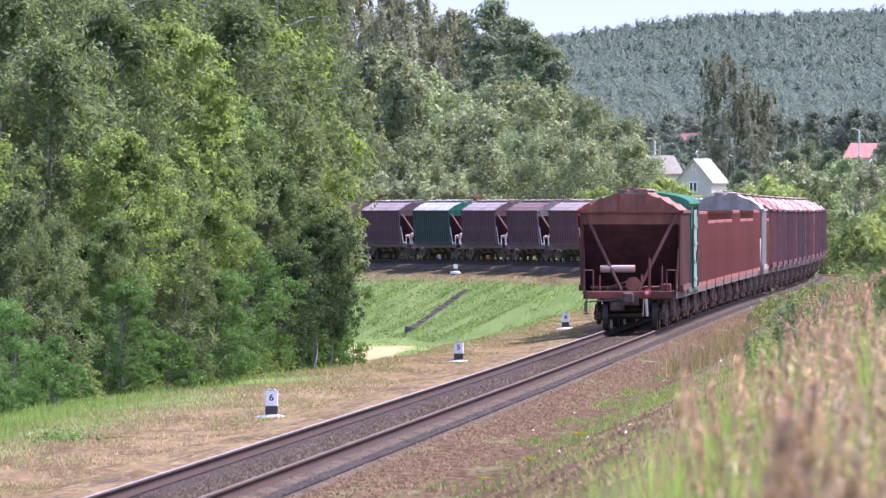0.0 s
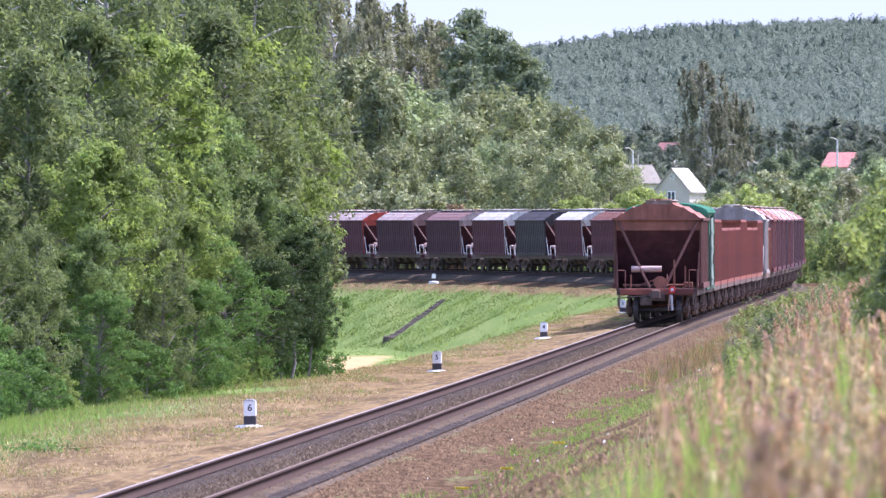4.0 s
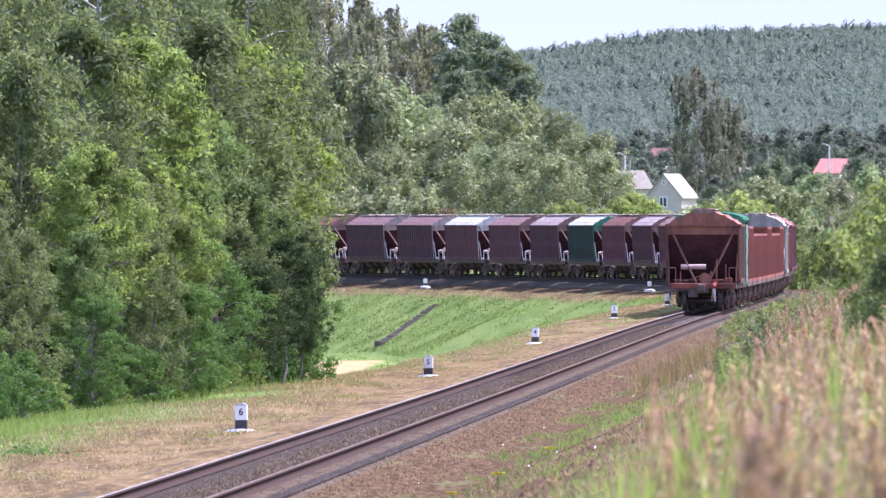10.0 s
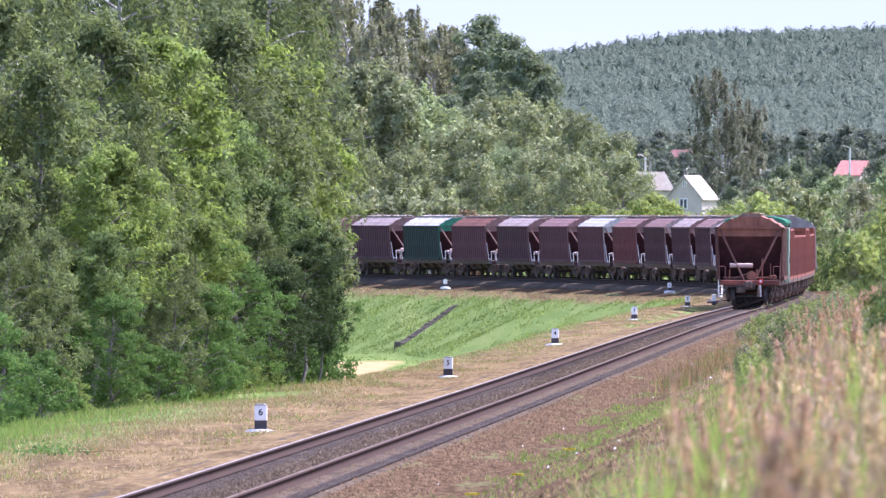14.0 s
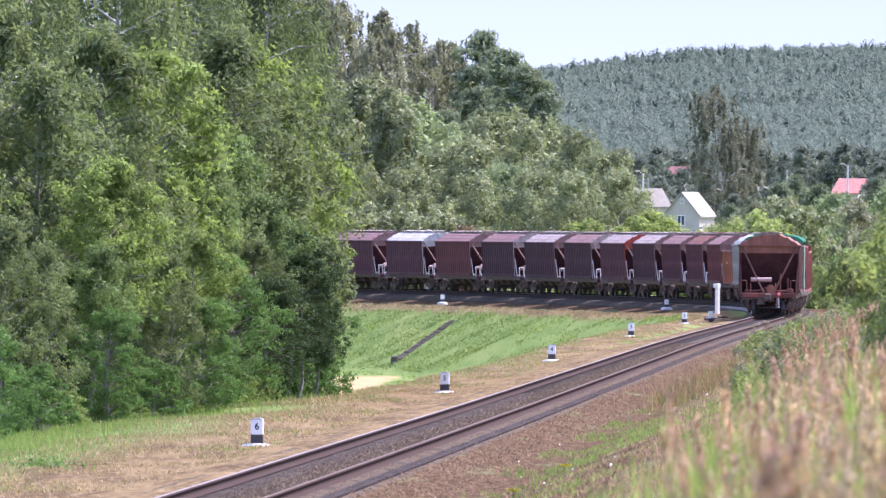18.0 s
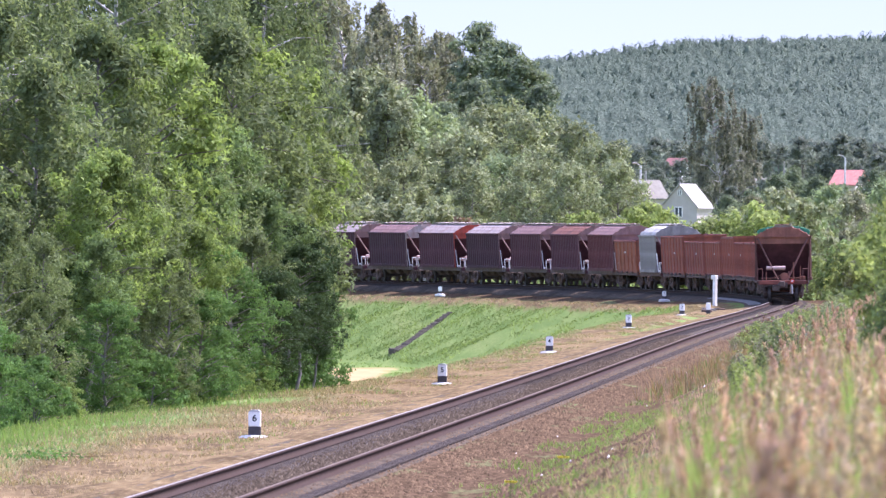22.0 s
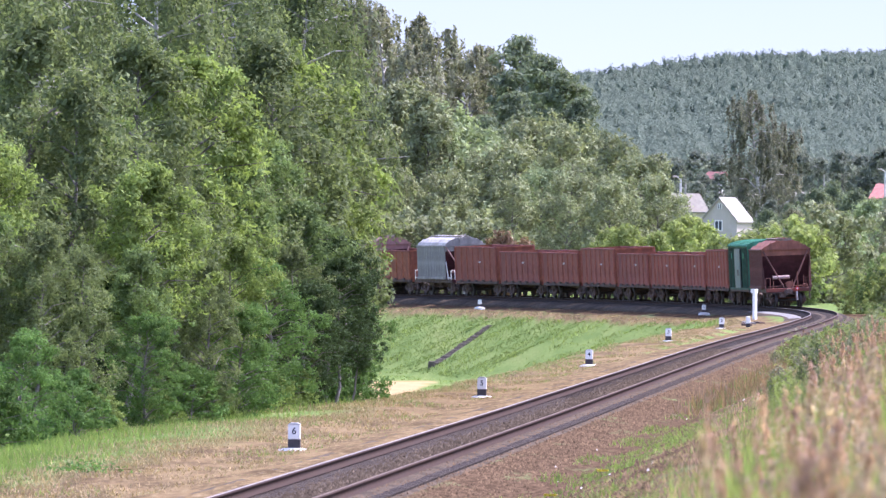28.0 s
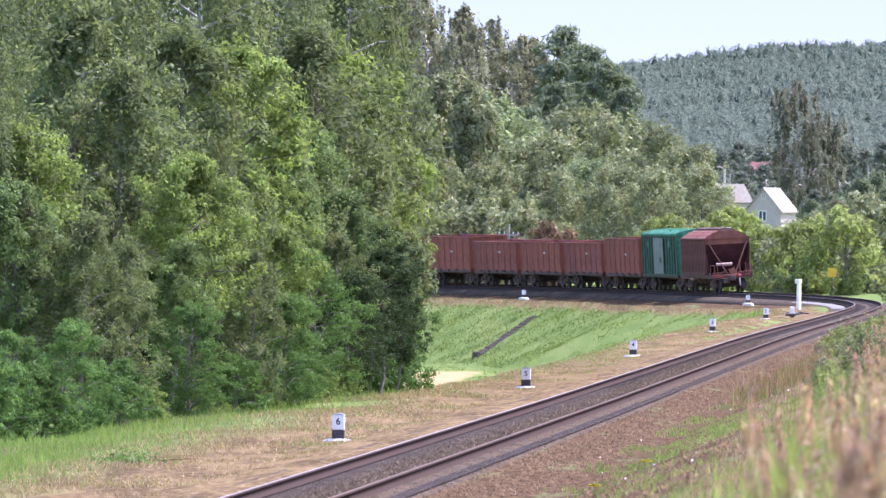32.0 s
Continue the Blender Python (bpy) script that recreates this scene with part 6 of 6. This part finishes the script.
# a fallen branch with withered leaves on the verge
bx, by = far(262, 0, 250)[0], 250.0
branch = empty("fallen_branch", pose(bx, by, gz(bx, by) + 0.02))
pts = [(0.0, 0, 0.05), (0.4, 0.9, 0.03), (0.8, 0.6, 0.05), (1.2, 2.2, 0.04)]
v, f = tube(pts, [0.014, 0.014, 0.011, 0.005], 5)
soup("stick", v, f, M["grass_dry"], branch, "bare pale stick")
rngf = np.random.default_rng(12)
v, f = leaf_quads(rngf, np.column_stack([rngf.normal(-0.35, 0.35, 260), rngf.normal(0, 0.8, 260), np.abs(rngf.normal(0.06, 0.07, 260))]), 0.06)
tagged(soup("leaf_spray", v, f, M["leaf_locust"], branch), "withering green leaves", kind="stuff")
tagged(branch, "fallen branch with withering leaves lying on dry grass", "branch")

# ---- loose stones ----


def stones(rng, x, y, size, dz=0.0):
    n = len(x)
    z = ground_z(x, y) + dz
    base = np.array([(1, 0, -0.4), (0, 1, -0.4), (-1, 0, -0.4), (0, -1, -0.4), (0, 0, 0.9)])
    v = base[None] * (size * rng.uniform(0.4, 1.3, (n, 1)))[:, :, None] * rng.uniform(0.6, 1.2, (n, 5, 1))
    a = rng.uniform(0, 6.28, n)
    ca, sa = np.cos(a)[:, None], np.sin(a)[:, None]
    v = np.stack([v[:, :, 0] * ca - v[:, :, 1] * sa + x[:, None], v[:, :, 0] * sa + v[:, :, 1] * ca + y[:, None], v[:, :, 2] + z[:, None]], -1)
    f = np.array([(0, 1, 4), (1, 2, 4), (2, 3, 4), (3, 0, 4)])
    return v.reshape(-1, 3), (np.arange(n)[:, None, None] * 5 + f[None]).reshape(-1, 3)


x, y = strip(rng, 26000, -150, 330, 1.5, 8.6, -0.7)
tagged(soup("rubble", *stones(rng, x, y, 0.05), M["stone"]), "loose reddish-brown rubble on the bank's foot", "rubble", kind="stuff")
x, y = strip(rng, 110, -100, 330, 2.6, 7.0)
tagged(soup("pale_stones", *stones(rng, x, y, 0.042), M["stone_pale"]), "scattered pale stones on the bank's foot", "stones", kind="stuff")
for u0, u1 in ((-1.5, -0.92), (-0.66, 0.66), (0.92, 2.9)):
    count = 8000 if u0 > 0.9 else 17000
    sv = -90 + 330 * rng.uniform(0, 1, count) ** 1.3
    uv = rng.uniform(u0, u1, count)
    xx, yy, tt = (np.interp(sv, SS, a) for a in (XX, YY, TH))
    zz = np.interp(uv, [-3.35, -2.15, -0.9, 0, 0.9, 1.16, 1.8], [-0.68, -0.275, -0.235, -0.18, -0.165, -0.195, -0.36]) + rise(sv)
    x, y = xx + uv * np.cos(tt), yy - uv * np.sin(tt)
    gnd = ground_z(x, y)
    v, f = stones(rng, x, y, 0.036 if u0 > 0.9 else 0.048, np.maximum(zz, gnd) - gnd)
    tagged(soup("ballast_stones", v, f, M["stone" if u0 > 0.9 else "ballast"]), "coarse dark ballast stones", "ballast", kind="stuff")

# ---- sleepers, last ----
bm = bmesh.new()
box(bm, -1.35, 1.35, -0.125, 0.125, -0.345, -0.185, bevel=0.02)
me = bpy.data.meshes.new("sleeper")
bm.to_mesh(me)
bm.free()
me.materials.append(M["sleeper"])
for k in range(300):
    s = -85 + k * 0.546
    x, y, th, c = on_track(s)
    ob = new("sleeper", me)
    ob.parent = track
    ob.matrix_local = pose(x, y, float(rise(s)), 0, 0, -math.degrees(th))
sv = np.concatenate([np.arange(-300, -85.4, 0.546), np.arange(-85 + 300 * 0.546, 1390, 0.546)])
xx, yy, tt, cc = (np.interp(sv, SS, a) for a in (XX, YY, TH, CANT))
b8 = np.array([(sx_ * 1.35, sy_ * 0.125, z_) for z_ in (-0.345, -0.185) for sx_, sy_ in ((-1, -1), (1, -1), (1, 1), (-1, 1))])
v = np.stack([xx[:, None] + b8[:, 0] * np.cos(tt)[:, None] + b8[:, 1] * np.sin(tt)[:, None], yy[:, None] - b8[:, 0] * np.sin(tt)[:, None] + b8[:, 1] * np.cos(tt)[:, None],
              b8[:, 2] + (b8[:, 0] + 0.76) * np.sin(cc)[:, None] + rise(sv)[:, None]], -1).reshape(-1, 3)
f = np.array([(0, 1, 5, 4), (1, 2, 6, 5), (2, 3, 7, 6), (3, 0, 4, 7), (4, 5, 6, 7)])
far_sleepers = soup("sleepers_far", v, (np.arange(len(sv))[:, None, None] * 8 + f[None]).reshape(-1, 4), M["sleeper"], track)
far_sleepers["kind"] = "stuff"


def motions():
    for car, ahead in TRAIN:
        rows = []
        for k in range(17):
            t = 2.0 * k
            s = REAR + SPEED * t + ahead
            x, y, th, c = on_track(s)
            rows.append((t, pose(x, y, 0.76 * math.sin(c) + float(rise(s)), 0, -math.degrees(c), -math.degrees(th))))
        walk(car, rows)
    # wheels of the last wagon roll along the rail
    for bog in [o for o in rear_car.children if o.name.startswith("bogie")]:
        for axle in [o for o in bog.children if o.name.startswith("wheelset")]:
            y = axle.location.y
            walk(axle, [(k / 30, pose(0, y, WHEEL_R, -math.degrees(SPEED * k / 30 / WHEEL_R) % 360, 0, 0)) for k in range(961)])


motions()
